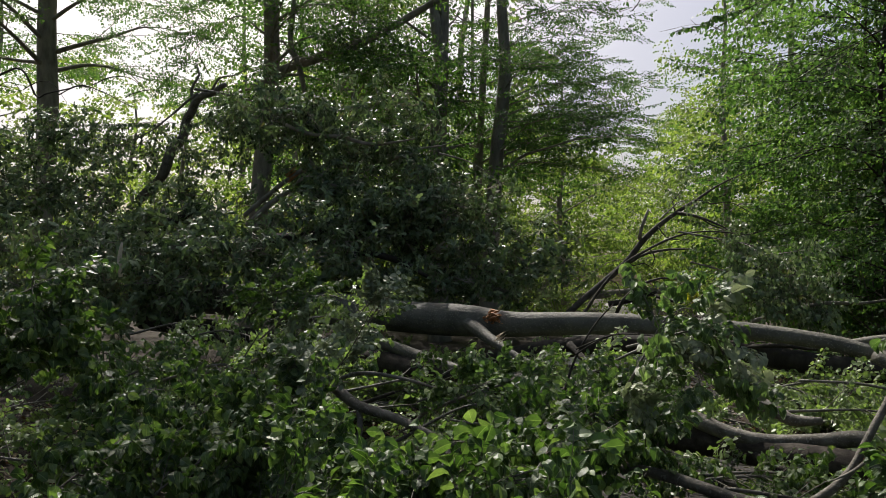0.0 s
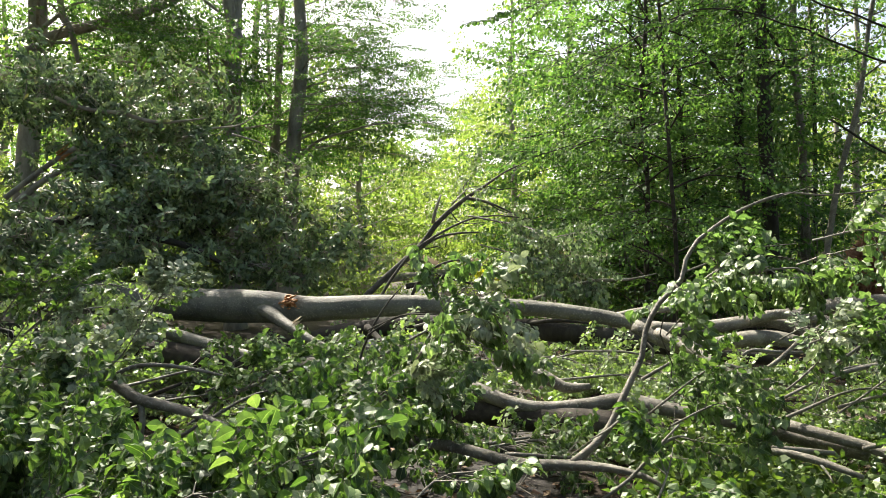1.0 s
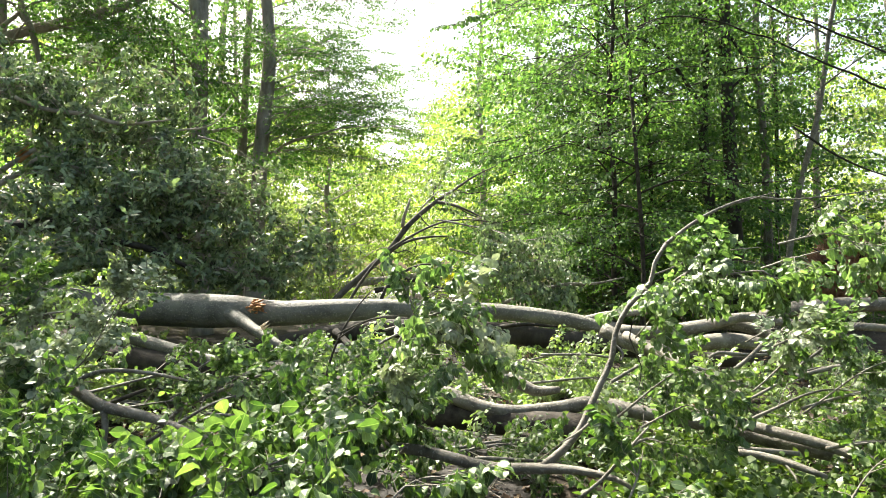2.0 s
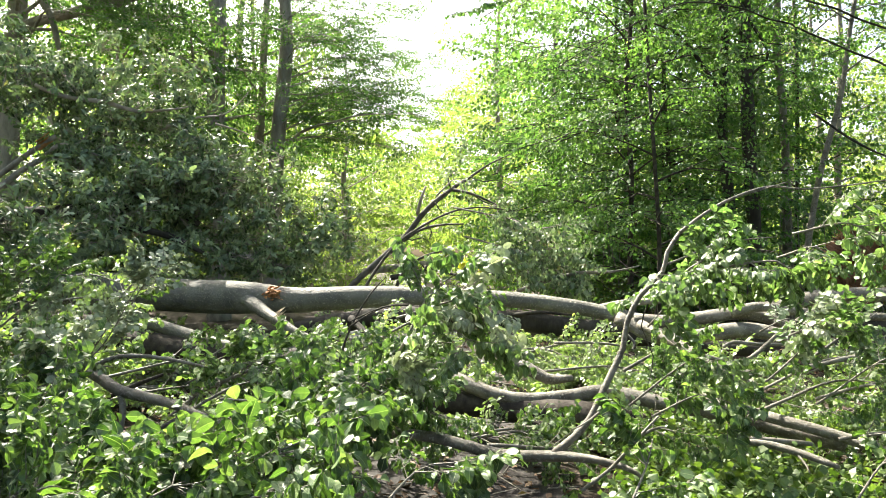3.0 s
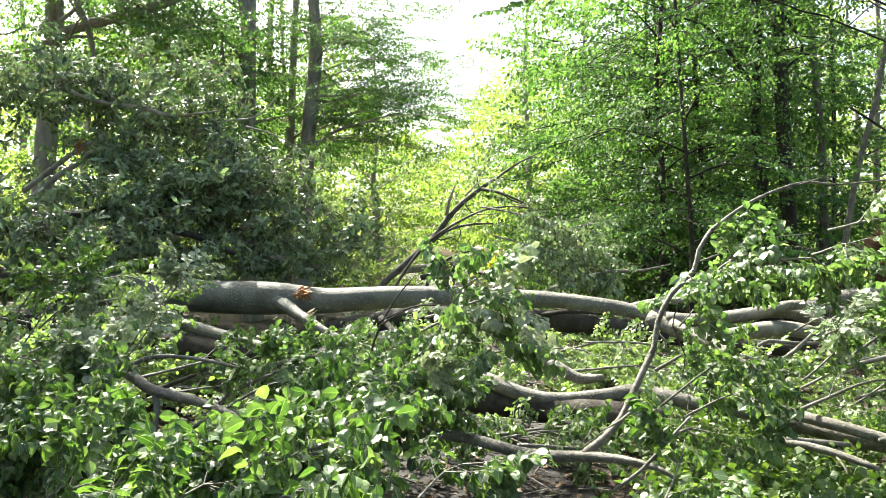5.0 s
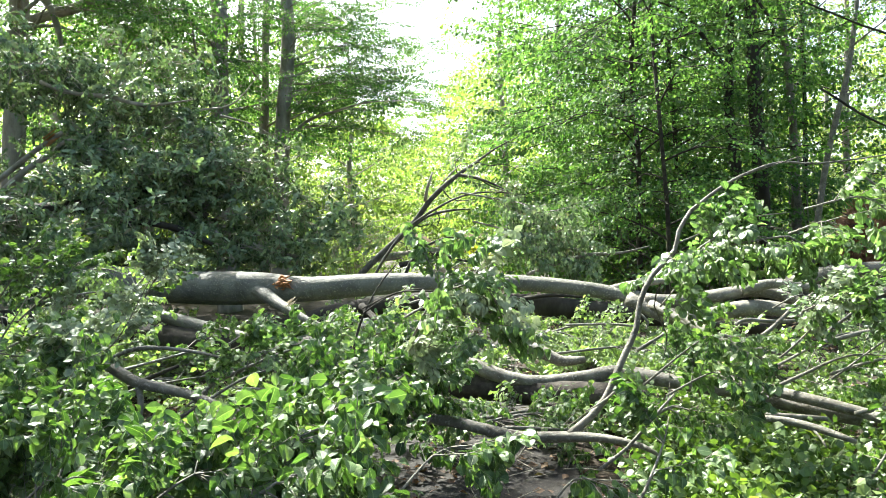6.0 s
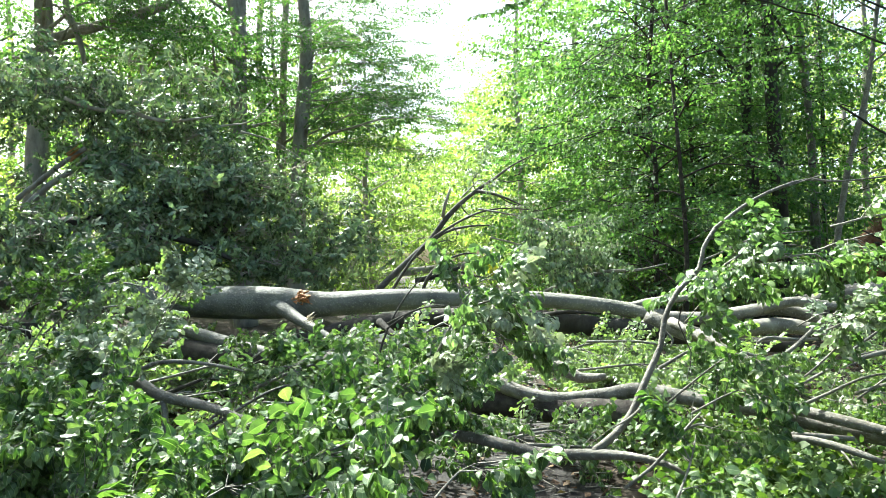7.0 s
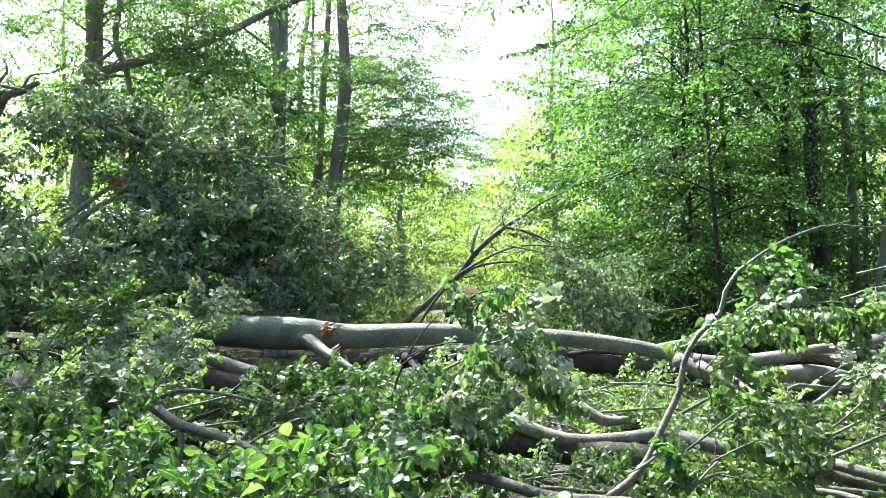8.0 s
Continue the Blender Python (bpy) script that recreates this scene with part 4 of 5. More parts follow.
near_bough((1.69, 4.40, 1.62), (1.94, 4.20, 1.66), (2.04, 4.20, 1.56), 5, leaf_wilted, 0)
near_bough((2.13, 4.40, 1.82), (2.42, 4.30, 1.88), (2.62, 4.30, 1.75), 5, leaf_wilted, 0)
near_bough((2.22, 4.80, 1.68), (2.37, 4.60, 1.75), (2.48, 4.60, 1.65), 5, leaf_wilted, 0)
near_bough((2.55, 4.60, 2.07), (2.74, 4.50, 1.86), (2.84, 4.50, 1.72), 4, leaf_wilted, 0)
near_bough((2.32, 5.20, 0.81), (2.83, 5.40, 1.11), (3.18, 5.50, 1.14), 12, leaf_wilted, 0)
near_bough((2.68, 5.20, 0.65), (3.17, 5.20, 0.97), (3.56, 5.30, 1.03), 14, leaf_wilted, 0)
near_bough((2.58, 5.40, 1.11), (2.91, 5.40, 1.23), (3.12, 5.40, 1.19), 7, leaf_wilted, 0)
near_bough((2.36, 4.20, 0.26), (2.71, 4.40, 0.50), (3.02, 4.50, 0.57), 9)
near_bough((-2.81, 4.80, 0.83), (-2.52, 4.80, 1.03), (-2.36, 4.80, 1.09), 10)
near_bough((-1.57, 2.50, 0.67), (-1.46, 2.70, 0.82), (-1.41, 2.80, 0.81), 16)
near_bough((-2.22, 3.80, 0.63), (-2.07, 4.00, 0.76), (-2.00, 4.10, 0.77), 12)
near_bough((-1.72, 3.60, 0.46), (-1.44, 3.70, 0.57), (-1.30, 3.80, 0.57), 10)
near_bough((-2.78, 4.40, 0.67), (-2.47, 4.50, 0.88), (-2.38, 4.60, 0.90), 12)
near_bough((-3.49, 5.40, 0.77), (-3.20, 5.60, 1.34), (-3.13, 5.70, 1.64), 8)
near_bough((-3.79, 6.00, 1.13), (-3.38, 6.00, 1.73), (-3.25, 6.00, 1.86), 6)
near_bough((-3.28, 5.60, 1.17), (-2.90, 5.60, 1.51), (-2.78, 5.60, 1.64), 5)
near_bough((-2.69, 5.60, 0.83), (-2.43, 5.60, 1.25), (-2.29, 5.60, 1.51), 4)
near_bough((-3.05, 2.93, 0.45), (-2.81, 3.13, 0.72), (-2.66, 3.23, 0.79), 22)
near_bough((-3.61, 3.23, 0.84), (-3.57, 3.43, 1.26), (-3.57, 3.53, 1.51), 24)
near_bough((-3.90, 3.43, 1.18), (-3.55, 3.43, 1.58), (-3.39, 3.43, 1.61), 18)
near_bough((-2.63, 3.13, 0.43), (-2.37, 3.33, 0.71), (-2.14, 3.43, 0.79), 22)
near_bough((-2.57, 3.63, 0.53), (-2.25, 3.73, 0.84), (-2.17, 3.83, 0.89), 18)
near_bough((-4.21, 4.23, 0.39), (-3.65, 4.43, 0.86), (-3.35, 4.53, 0.90), 22)
near_bough((-3.50, 4.43, 0.56), (-3.06, 4.63, 0.86), (-2.89, 4.73, 0.86), 20)
near_bough((-4.53, 4.23, 0.84), (-4.05, 4.43, 1.16), (-3.74, 4.53, 1.08), 20)
near_bough((-3.18, 3.43, 0.41), (-2.91, 3.63, 0.75), (-2.69, 3.73, 0.78), 20)
tangle_bough((0.28, 6.00, 0.26), (0.75, 6.10, 0.29), (1.12, 6.10, 0.28), 9)
near_bough((1.66, 4.50, 1.68), (1.50, 4.50, 1.58), (1.38, 4.45, 1.47), 7, leaf_wilted, 0)
# the tangle between these and the great trunk: lower, broader
tangle_bough((-2.01, 5.60, 0.49), (-1.60, 6.00, 0.83), (-1.28, 6.20, 0.81), 10)
tangle_bough((-1.76, 6.60, 0.58), (-1.23, 7.00, 0.79), (-0.91, 7.00, 0.68), 3)
tangle_bough((-0.86, 5.60, 0.51), (-0.32, 6.00, 0.76), (-0.05, 6.20, 0.69), 10)
tangle_bough((-0.70, 7.00, 0.85), (-0.16, 7.00, 1.12), (0.11, 7.00, 1.01), 2)
tangle_bough((0.05, 5.80, 0.22), (0.58, 5.80, 0.33), (0.85, 5.80, 0.31), 10)
tangle_bough((0.37, 5.40, 0.32), (0.83, 5.40, 0.30), (0.99, 5.40, 0.28), 7)
tangle_bough((0.64, 7.60, 0.65), (1.38, 7.80, 0.80), (1.74, 7.80, 0.74), 8)
tangle_bough((0.97, 7.00, 0.62), (1.61, 7.00, 0.67), (1.93, 7.00, 0.62), 8)
tangle_bough((1.87, 6.40, 0.66), (2.33, 6.20, 0.69), (2.54, 6.00, 0.58), 7)
tangle_bough((3.03, 6.80, 0.49), (3.72, 7.00, 0.73), (4.38, 7.20, 0.70), 10)
tangle_bough((-3.20, 7.00, 1.05), (-2.94, 7.00, 1.37), (-2.78, 7.00, 1.53), 4)
tangle_bough((-2.88, 6.40, 0.66), (-2.22, 6.60, 0.80), (-1.86, 6.60, 0.78), 5)
tangle_bough((1.27, 5.00, 0.42), (1.53, 5.10, 0.51), (1.68, 5.20, 0.45), 6)
tangle_bough((2.62, 4.80, 0.50), (3.00, 4.80, 0.54), (3.22, 4.80, 0.46), 4)
tangle_bough((3.04, 5.90, 0.56), (3.65, 6.00, 0.68), (4.02, 6.00, 0.68), 8)
tangle_bough((-3.77, 6.60, 0.58), (-3.17, 6.60, 0.73), (-2.87, 6.60, 0.73), 12)
tangle_bough((-4.29, 6.80, 0.75), (-3.68, 6.80, 1.01), (-3.37, 6.80, 1.01), 9)
tangle_bough((-2.83, 5.80, 0.52), (-2.29, 6.00, 0.62), (-2.00, 6.10, 0.65), 3)
tangle_bough((-1.94, 5.00, 0.49), (-1.47, 5.20, 0.76), (-1.21, 5.30, 0.83), 9)
tangle_bough((-1.74, 5.30, 0.71), (-1.18, 5.50, 0.92), (-0.90, 5.60, 0.91), 11)
tangle_bough((-1.27, 5.20, 0.65), (-0.74, 5.40, 0.86), (-0.50, 5.50, 0.88), 10)
tangle_bough((-1.09, 6.80, 0.66), (-0.59, 7.00, 0.90), (-0.38, 7.00, 0.85), 2)
tangle_bough((-0.61, 5.30, 0.47), (-0.17, 5.50, 0.63), (0.00, 5.60, 0.48), 10)
tangle_bough((0.58, 7.60, 0.76), (1.11, 7.60, 0.76), (1.40, 7.60, 0.65), 8)
tangle_bough((2.28, 5.40, 0.52), (3.03, 5.70, 0.72), (3.44, 5.80, 0.71), 6)
tangle_bough((1.42, 5.60, 0.83), (1.72, 5.60, 1.00), (1.85, 5.60, 0.96), 6)
tangle_bough((-5.73, 6.03, 0.42), (-4.75, 6.43, 0.87), (-4.29, 6.53, 0.82), 10)
tangle_bough((-4.88, 6.63, 0.61), (-4.14, 7.03, 0.83), (-3.55, 7.03, 0.80), 8)
tangle_bough((-6.86, 6.03, 0.47), (-6.13, 6.43, 0.93), (-5.74, 6.63, 0.93), 10)
tangle_bough((-5.50, 7.40, 0.95), (-4.90, 7.60, 1.10), (-4.30, 7.60, 1.00), 12)
tangle_bough((-4.60, 8.00, 0.95), (-4.00, 8.10, 1.05), (-3.50, 8.00, 0.90), 10)
tangle_bough((-6.40, 7.90, 1.00), (-5.80, 8.20, 1.15), (-5.20, 8.30, 1.05), 12)
tangle_bough((-4.20, 5.60, 0.80), (-3.70, 5.70, 0.95), (-3.30, 5.70, 0.90), 10)
tangle_bough((-5.20, 5.40, 0.80), (-4.70, 5.50, 0.95), (-4.20, 5.50, 0.90), 10)
tangle_bough((-4.47, 8.60, 1.46), (-4.02, 8.60, 1.52), (-3.62, 8.60, 1.40), 6)
tangle_bough((-4.26, 8.20, 1.22), (-3.86, 8.20, 1.27), (-3.48, 8.20, 1.15), 5)
tangle_bough((-5.08, 8.80, 1.46), (-4.71, 8.80, 1.55), (-4.34, 8.80, 1.42), 7)
# low boughs pressed to the ground round the bare patches of the track
g = np.random.default_rng(91)
made = 0
while made < 95:
    x, y = g.uniform(-7.0, 5.5), g.uniform(3.6, 12.0)
    if any(abs(x - a) < w and abs(y - b) < d for a, b, w, d in ((-0.7, 5.6, 0.75, 0.75), (0.35, 5.0, 0.6, 0.8), (1.25, 6.1, 0.5, 0.5), (2.6, 4.9, 1.3, 1.1), (0.5, 4.4, 1.2, 0.9), (0.8, 5.8, 0.7, 0.5))):
        continue
    a = g.uniform(0, 6.28)
    c, q = math.cos(a), math.sin(a)
    z = g.uniform(0.05, 0.14) + (0.12 if y > 7.5 or x < -2.5 else 0)
    pts = [(x - 0.5 * c, y - 0.5 * q, z), (x - 0.1 * c, y - 0.1 * q, z + 0.06), (x + 0.3 * c, y + 0.3 * q, z + 0.08), (x + 0.7 * c, y + 0.7 * q, z + 0.05)]
    bough("leafy_bough", "green beech bough lying flat on the ground", pts, [0.014, 0.01, 0.008, 0.003], 20, 900 + made, SPRAY_TANGLE, LEAF_LOW, spread=0.6, hang=0.3, scale=(0.5, 0.85), down=0.1)
    made += 1
for k in range(16):
    x, y, a = g.uniform(-5.5, 1.0), g.uniform(8.7, 11.2), g.uniform(-0.6, 0.6)
    c, q = math.cos(a), math.sin(a)
    z = g.uniform(0.15, 0.4)
    pts = [(x - 0.6 * c, y - 0.6 * q, z), (x - 0.1 * c, y - 0.1 * q, z + 0.1), (x + 0.7 * c, y + 0.7 * q, z + 0.05)]
    bough("leafy_bough", "dull green bough crushed beneath the trunk", pts, [0.014, 0.01, 0.004], 16, 1000 + k, SPRAY_TANGLE, LEAF_LOW, spread=0.6, hang=0.4, scale=(0.5, 0.85), down=0.1)
# sprigs that show their pale undersides, and one tuft gone yellow
bough("leafy_sprig", "sprig with pale upturned leaf undersides", [(-2.58, 5.30, 0.87), (-2.36, 5.30, 1.09), (-2.16, 5.30, 1.44), (-2.04, 5.30, 1.63)], [0.006, 0.004, 0.002], 12, 700, outline=LEAF_MID, mat=leaf_pale, spread=0.05, scale=(0.35, 0.6), hang=0.3)
bough("leafy_sprig", "sprig with pale upturned leaf undersides", [(-3.40, 6.20, 1.21), (-3.26, 6.20, 1.30), (-3.16, 6.20, 1.11)], [0.005, 0.004, 0.002], 3, 701, outline=LEAF_MID, mat=leaf_pale, spread=0.06, scale=(0.4, 0.6), hang=0.3)
bough("leafy_sprig", "sprig with pale upturned leaf undersides", [(-2.43, 4.50, 0.99), (-2.26, 4.50, 1.11), (-2.13, 4.50, 1.12)], [0.005, 0.004, 0.002], 8, 702, outline=LEAF_MID, mat=leaf_pale, spread=0.06, scale=(0.4, 0.6), hang=0.3)
bough("leafy_sprig", "sprig with pale upturned leaf undersides", [(-2.18, 4.60, 1.05), (-2.29, 4.60, 1.15), (-2.38, 4.60, 1.24)], [0.006, 0.004, 0.002], 8, 710, outline=LEAF_MID, mat=leaf_pale, spread=0.1, scale=(0.4, 0.65), hang=0.25)
bough("leafy_sprig", "sprig with pale upturned leaf undersides", [(-3.07, 5.60, 1.09), (-2.94, 5.60, 1.21), (-2.83, 5.60, 1.34)], [0.006, 0.004, 0.002], 6, 711, outline=LEAF_MID, mat=leaf_pale, spread=0.1, scale=(0.4, 0.65), hang=0.25)
bough("leafy_sprig", "sprig with pale upturned leaf undersides", [(-2.18, 5.30, 1.35), (-2.08, 5.30, 1.51), (-1.97, 5.30, 1.64)], [0.006, 0.004, 0.002], 8, 712, outline=LEAF_MID, mat=leaf_pale, spread=0.1, scale=(0.4, 0.65), hang=0.25)
bough("leafy_sprig", "sunlit sprig of wilting beech leaves", [(-1.58, 4.70, 0.89), (-1.34, 4.70, 0.99), (-1.09, 4.70, 1.03)], [0.006, 0.004, 0.002], 10, 713, outline=LEAF_MID, mat=leaf_wilted, spread=0.1, scale=(0.4, 0.65), hang=0.25)
bough("leafy_sprig", "sunlit sprig of wilting beech leaves", [(-1.26, 4.80, 0.96), (-1.00, 4.80, 1.09), (-0.75, 4.80, 1.09)], [0.006, 0.004, 0.002], 10, 714, outline=LEAF_MID, mat=leaf_wilted, spread=0.1, scale=(0.4, 0.65), hang=0.25)
bough("leafy_sprig", "sunlit sprig of wilting beech leaves", [(-0.80, 4.90, 0.86), (-0.50, 4.90, 0.96), (-0.20, 4.90, 1.03)], [0.006, 0.004, 0.002], 12, 715, outline=LEAF_MID, mat=leaf_wilted, spread=0.1, scale=(0.4, 0.65), hang=0.25)
bough("leafy_sprig", "sprig with pale upturned leaf undersides", [(2.28, 5.20, 1.16), (2.48, 5.20, 1.25), (2.64, 5.20, 1.19)], [0.006, 0.004, 0.002], 8, 716, outline=LEAF_MID, mat=leaf_pale, spread=0.1, scale=(0.4, 0.65), hang=0.25)
bough("leafy_sprig", "sunlit sprig of wilting beech leaves", [(1.43, 5.00, 1.21), (1.58, 5.00, 1.37), (1.77, 5.00, 1.45)], [0.006, 0.004, 0.002], 6, 717, outline=LEAF_MID, mat=leaf_wilted, spread=0.1, scale=(0.4, 0.65), hang=0.25)
bough("leafy_sprig", "sprig with pale upturned leaf undersides", [(-0.45, 4.40, 0.91), (-0.28, 4.40, 1.02), (-0.08, 4.40, 1.07)], [0.006, 0.004, 0.002], 7, 718, outline=LEAF_MID, mat=leaf_pale, spread=0.1, scale=(0.4, 0.65), hang=0.25)
bough("leafy_sprig", "small tuft of leaves gone yellow", [(0.43, 8.60, 1.31), (0.45, 8.60, 1.44), (0.43, 8.60, 1.60)], [0.005, 0.004, 0.002], 4, 703, outline=LEAF_MID, mat=leaf_yellow, spread=0.08, scale=(0.4, 0.6), hang=0.5)
# hanging leaves of the leaning branch
hanging_bough((0.25, 11.00, 2.48), (1.16, 10.80, 2.28), (1.64, 10.70, 2.05), 22)
hanging_bough((0.42, 11.00, 2.05), (1.31, 10.70, 1.80), (1.71, 10.60, 1.88), 20)
hanging_bough((0.66, 10.80, 1.63), (1.54, 10.60, 1.63), (2.01, 10.50, 1.56), 18)
hanging_bough((-0.00, 11.40, 2.68), (0.26, 11.40, 2.94), (0.39, 11.40, 2.96), 3)


# wilted oak leaves, heap by heap
def oak_heap(parent, centre, size, sprays, seed):
    g = np.random.default_rng(seed)
    d = unit(g.normal(0, 1, (sprays, 3)))
    p = np.array(centre) + d * np.array(size) * (g.uniform(0.1, 1, sprays) ** 0.45)[:, None]
    for k in range(sprays):
        p[k] += 0.25 * np.array(noise.noise_vector(p[k] * 1.3))
    w = unit(d * (1, 1, 0.5) + g.normal(0, 0.5, (sprays, 3)) + (0, 0, -0.2))
    arr = place_sprays(g, p, w, SPRAY_OAK, (0.7, 1.25), 0.6, 0.3)
    part("twigwork", sticks("twigwork", arr[4], arr[5], 0.006, 0.003, bark_stand), parent, kind="stuff")
    return part("wilted_leaves", leaves_mesh("wilted_leaves", arr[0], arr[1], arr[2], arr[3], LEAF_OAK, leaf_oak), parent, "grey-green wilted oak leaves", kind="stuff")


oak_heap(oak, (-4.66, 12.20, 3.11), (1.5, 1.2, 1.0), 162, 400)
oak_heap(oak, (-3.46, 12.20, 2.74), (1.0, 0.8, 1.0), 89, 401)
oak_heap(oak, (-4.04, 12.00, 1.99), (1.7, 0.9, 0.75), 82, 402)
oak_heap(oak, (-5.96, 12.00, 4.09), (1.3, 1.0, 0.7), 34, 403)
oak_heap(oak, (-5.12, 12.40, 4.56), (1.2, 0.9, 0.55), 60, 404)
oak_heap(oak, (-6.51, 12.00, 4.73), (1.2, 1.0, 0.5), 36, 405)
oak_heap(oak, (-1.89, 12.30, 2.10), (0.6, 0.6, 0.55), 28, 407)
oak_heap(oak, (-2.76, 12.00, 1.90), (0.8, 0.6, 0.5), 24, 408)
oak_heap(oak, (-8.34, 12.30, 2.74), (1.4, 1.2, 1.2), 14, 409)
oak_heap(oak, (-11.34, 12.03, 4.11), (1.5, 1.0, 0.8), 64, 410)
oak_heap(oak, (-12.03, 11.53, 2.94), (1.6, 1.0, 1.0), 128, 411)
oak_heap(oak, (-8.76, 11.03, 2.45), (1.6, 1.0, 0.9), 128, 412)
oak_heap(oak, (-7.53, 12.03, 4.51), (1.3, 1.0, 0.7), 32, 413)
oak_heap(oak, (-6.48, 9.83, 1.84), (1.6, 0.9, 0.7), 110, 414)
oak_heap(oak, (-8.13, 9.03, 1.64), (1.7, 0.9, 0.7), 102, 415)
oak_heap(oak, (-5.38, 10.83, 2.23), (1.0, 0.9, 0.7), 36, 416)
oak_heap(oak, (-14.83, 12.03, 3.63), (1.6, 1.2, 1.5), 68, 417)



# ---- standing trees ----
def tree(name, label, base, top, r0, limbs, limb_len, low, seed, templates=SPRAY_CANOPY, outline=LEAF_FAR, leaf=leaf_canopy, bark=bark_stand, every=0.3, sides=5, scale=(0.8, 1.25),
         group="standing trees", lean=0.25, side_frac=0.42, thin_top=0.55, crowd=1.5, limb_r=0.3, rise=0.5, toward=None, hang=0.5, airy=0.55):
    """Tapered trunk, arching limbs with side branches, and layered flat sprays of leaves."""
    g = np.random.default_rng(seed)
    base, top = np.array(base, float), np.array(top, float)
    ob = thing(name, base, label, "tree", group)
    t = np.linspace(0, 1, 7)[:, None]
    line = base + (top - base) * t + g.normal(0, lean * 0.35, (7, 3)) * (1, 1, 0) * np.sin(t * np.pi)
    line[0, 2] -= 0.2
    rad = r0 * np.array([1.35, 1.0, 0.9, 0.8, 0.68, 0.5, 0.2])
    part("trunk", tube("trunk", line, rad, bark, 12, 0.3, 0.05, seed), ob)
    height = top[2] - base[2]
    spots, ways, ta, tb, tra, trb = [], [], [], [], [], []
    for k in range(limbs):
        f = low + (0.97 - low) * ((k + g.uniform(0, 0.8)) / limbs) ** crowd
        p = np.array([np.interp(f, t[:, 0], line[:, c]) for c in range(3)])
        az = k * 2.4 + g.normal(0, 0.4)
        if toward is not None:
            az = toward + g.normal(0, 0.9)
        out = np.array((math.sin(az), math.cos(az), 0))
        ln = limb_len * g.uniform(0.65, 1.15) * (1 - 0.55 * max(0.0, f - thin_top) / (1 - thin_top))
        up = rise * g.uniform(0.4, 1.3)
        pts = [p, p + out * ln * 0.3 + (0, 0, ln * 0.3 * up), p + out * ln * 0.65 + (0, 0, ln * 0.48 * up) + g.normal(0, 0.06, 3) * ln, p + out * ln + (0, 0, ln * (0.5 * up - 0.1))]
        r = r0 * limb_r * (1.1 - f) + 0.012
        part("limb", tube("limb", pts, [r, r * 0.6, r * 0.25, 0.006], bark, 6, 0.3, 0.06, seed + k, 0.03), ob)
        s = spline(pts, 0.1)
        tan = unit(np.gradient(s, axis=0))
        n_side = max(2, int(sides * ln / 3))
        for q in range(n_side + 1):
            c = int((0.22 + 0.75 * (q + g.uniform(0, 0.6)) / n_side) * (len(s) - 1))
            c = min(c, len(s) - 1)
            if q == n_side:
                w, sl = tan[-1], 0.6
            else:
                ang = (1 if q % 2 else -1) * g.uniform(0.6, 1.1)
                w = np.array((tan[c][0] * math.cos(ang) - tan[c][1] * math.sin(ang), tan[c][0] * math.sin(ang) + tan[c][1] * math.cos(ang), tan[c][2] * 0.5 + g.normal(0, 0.12)))
                sl = ln * side_frac * (1.1 - 0.6 * c / len(s)) * g.uniform(0.7, 1.2)
            e = s[c] + w * sl
            ta.append(s[c]), tb.append(e), tra.append(0.012 + 0.1 * r), trb.append(0.004)
            for d in np.arange(0.25, sl + 0.01, every):
                if s[c][2] > 10.5 and g.uniform() < airy:
                    continue
                spots.append(s[c] + w * d + g.normal(0, 0.08, 3))
                a2 = g.choice((-1, 1)) * g.uniform(0.2, 0.9)
                ways.append(np.array((w[0] * math.cos(a2) - w[1] * math.sin(a2), w[0] * math.sin(a2) + w[1] * math.cos(a2), g.normal(-0.08, 0.12))))
    arr = place_sprays(g, np.array(spots), np.array(ways), templates, scale, 0.45, hang)
    part("branchwork", sticks("branchwork", np.vstack([ta, arr[4][::3]]), np.vstack([tb, arr[5][::3]]), np.concatenate([tra, np.full(len(arr[4][::3]), 0.005)]), np.concatenate([trb, np.full(len(arr[4][::3]), 0.002)]), bark), ob, kind="stuff")
    part("crown", leaves_mesh("crown", arr[0], arr[1], arr[2], arr[3], outline, leaf), ob, kind="stuff")
    return ob


def leafy_limb(parent, pts, radius, sprays, seed, leaf=leaf_canopy, hang=0.6, scale=(0.5, 0.8), bark=bark_dark):
    """One limb of a standing tree, drooping, with its own layered leaves."""
    g = np.random.default_rng(seed)
    arm = limb(parent, pts, [radius, radius * 0.6, radius * 0.35, 0.006], bark, seed, 7, "overhanging_limb", bend=0.03)
    s = spline(pts, 0.08)
    tan = unit(np.gradient(s, axis=0))
    i = (g.uniform(0.4, 1.0, sprays) * (len(s) - 1)).astype(int)
    ways = unit(tan[i] * 0.7 + g.normal(0, 0.7, (sprays, 3)) * (1, 1, 0.3))
    spots = s[i] + ways * g.uniform(0.05, 0.6, sprays)[:, None]
    arr = place_sprays(g, spots, ways, SPRAY_CANOPY, scale, 0.45, hang)
    part("branchwork", sticks("branchwork", np.vstack([s[i], arr[4]]), np.vstack([spots, arr[5]]), 0.006, 0.002, bark), parent, kind="stuff")
    part("foliage", leaves_mesh("foliage", arr[0], arr[1], arr[2], arr[3], LEAF_LOW, leaf), parent, kind="stuff")
    return arm


# trunks along the track, near first
gap_oak = tree("oak_tree", "tall grey oak trunk with one long limb over the gap", (-10.65, 18.01, 0.00), (-10.07, 18.01, 15.68), 0.27, 16, 4.0, 0.42, 501, airy=0.75)
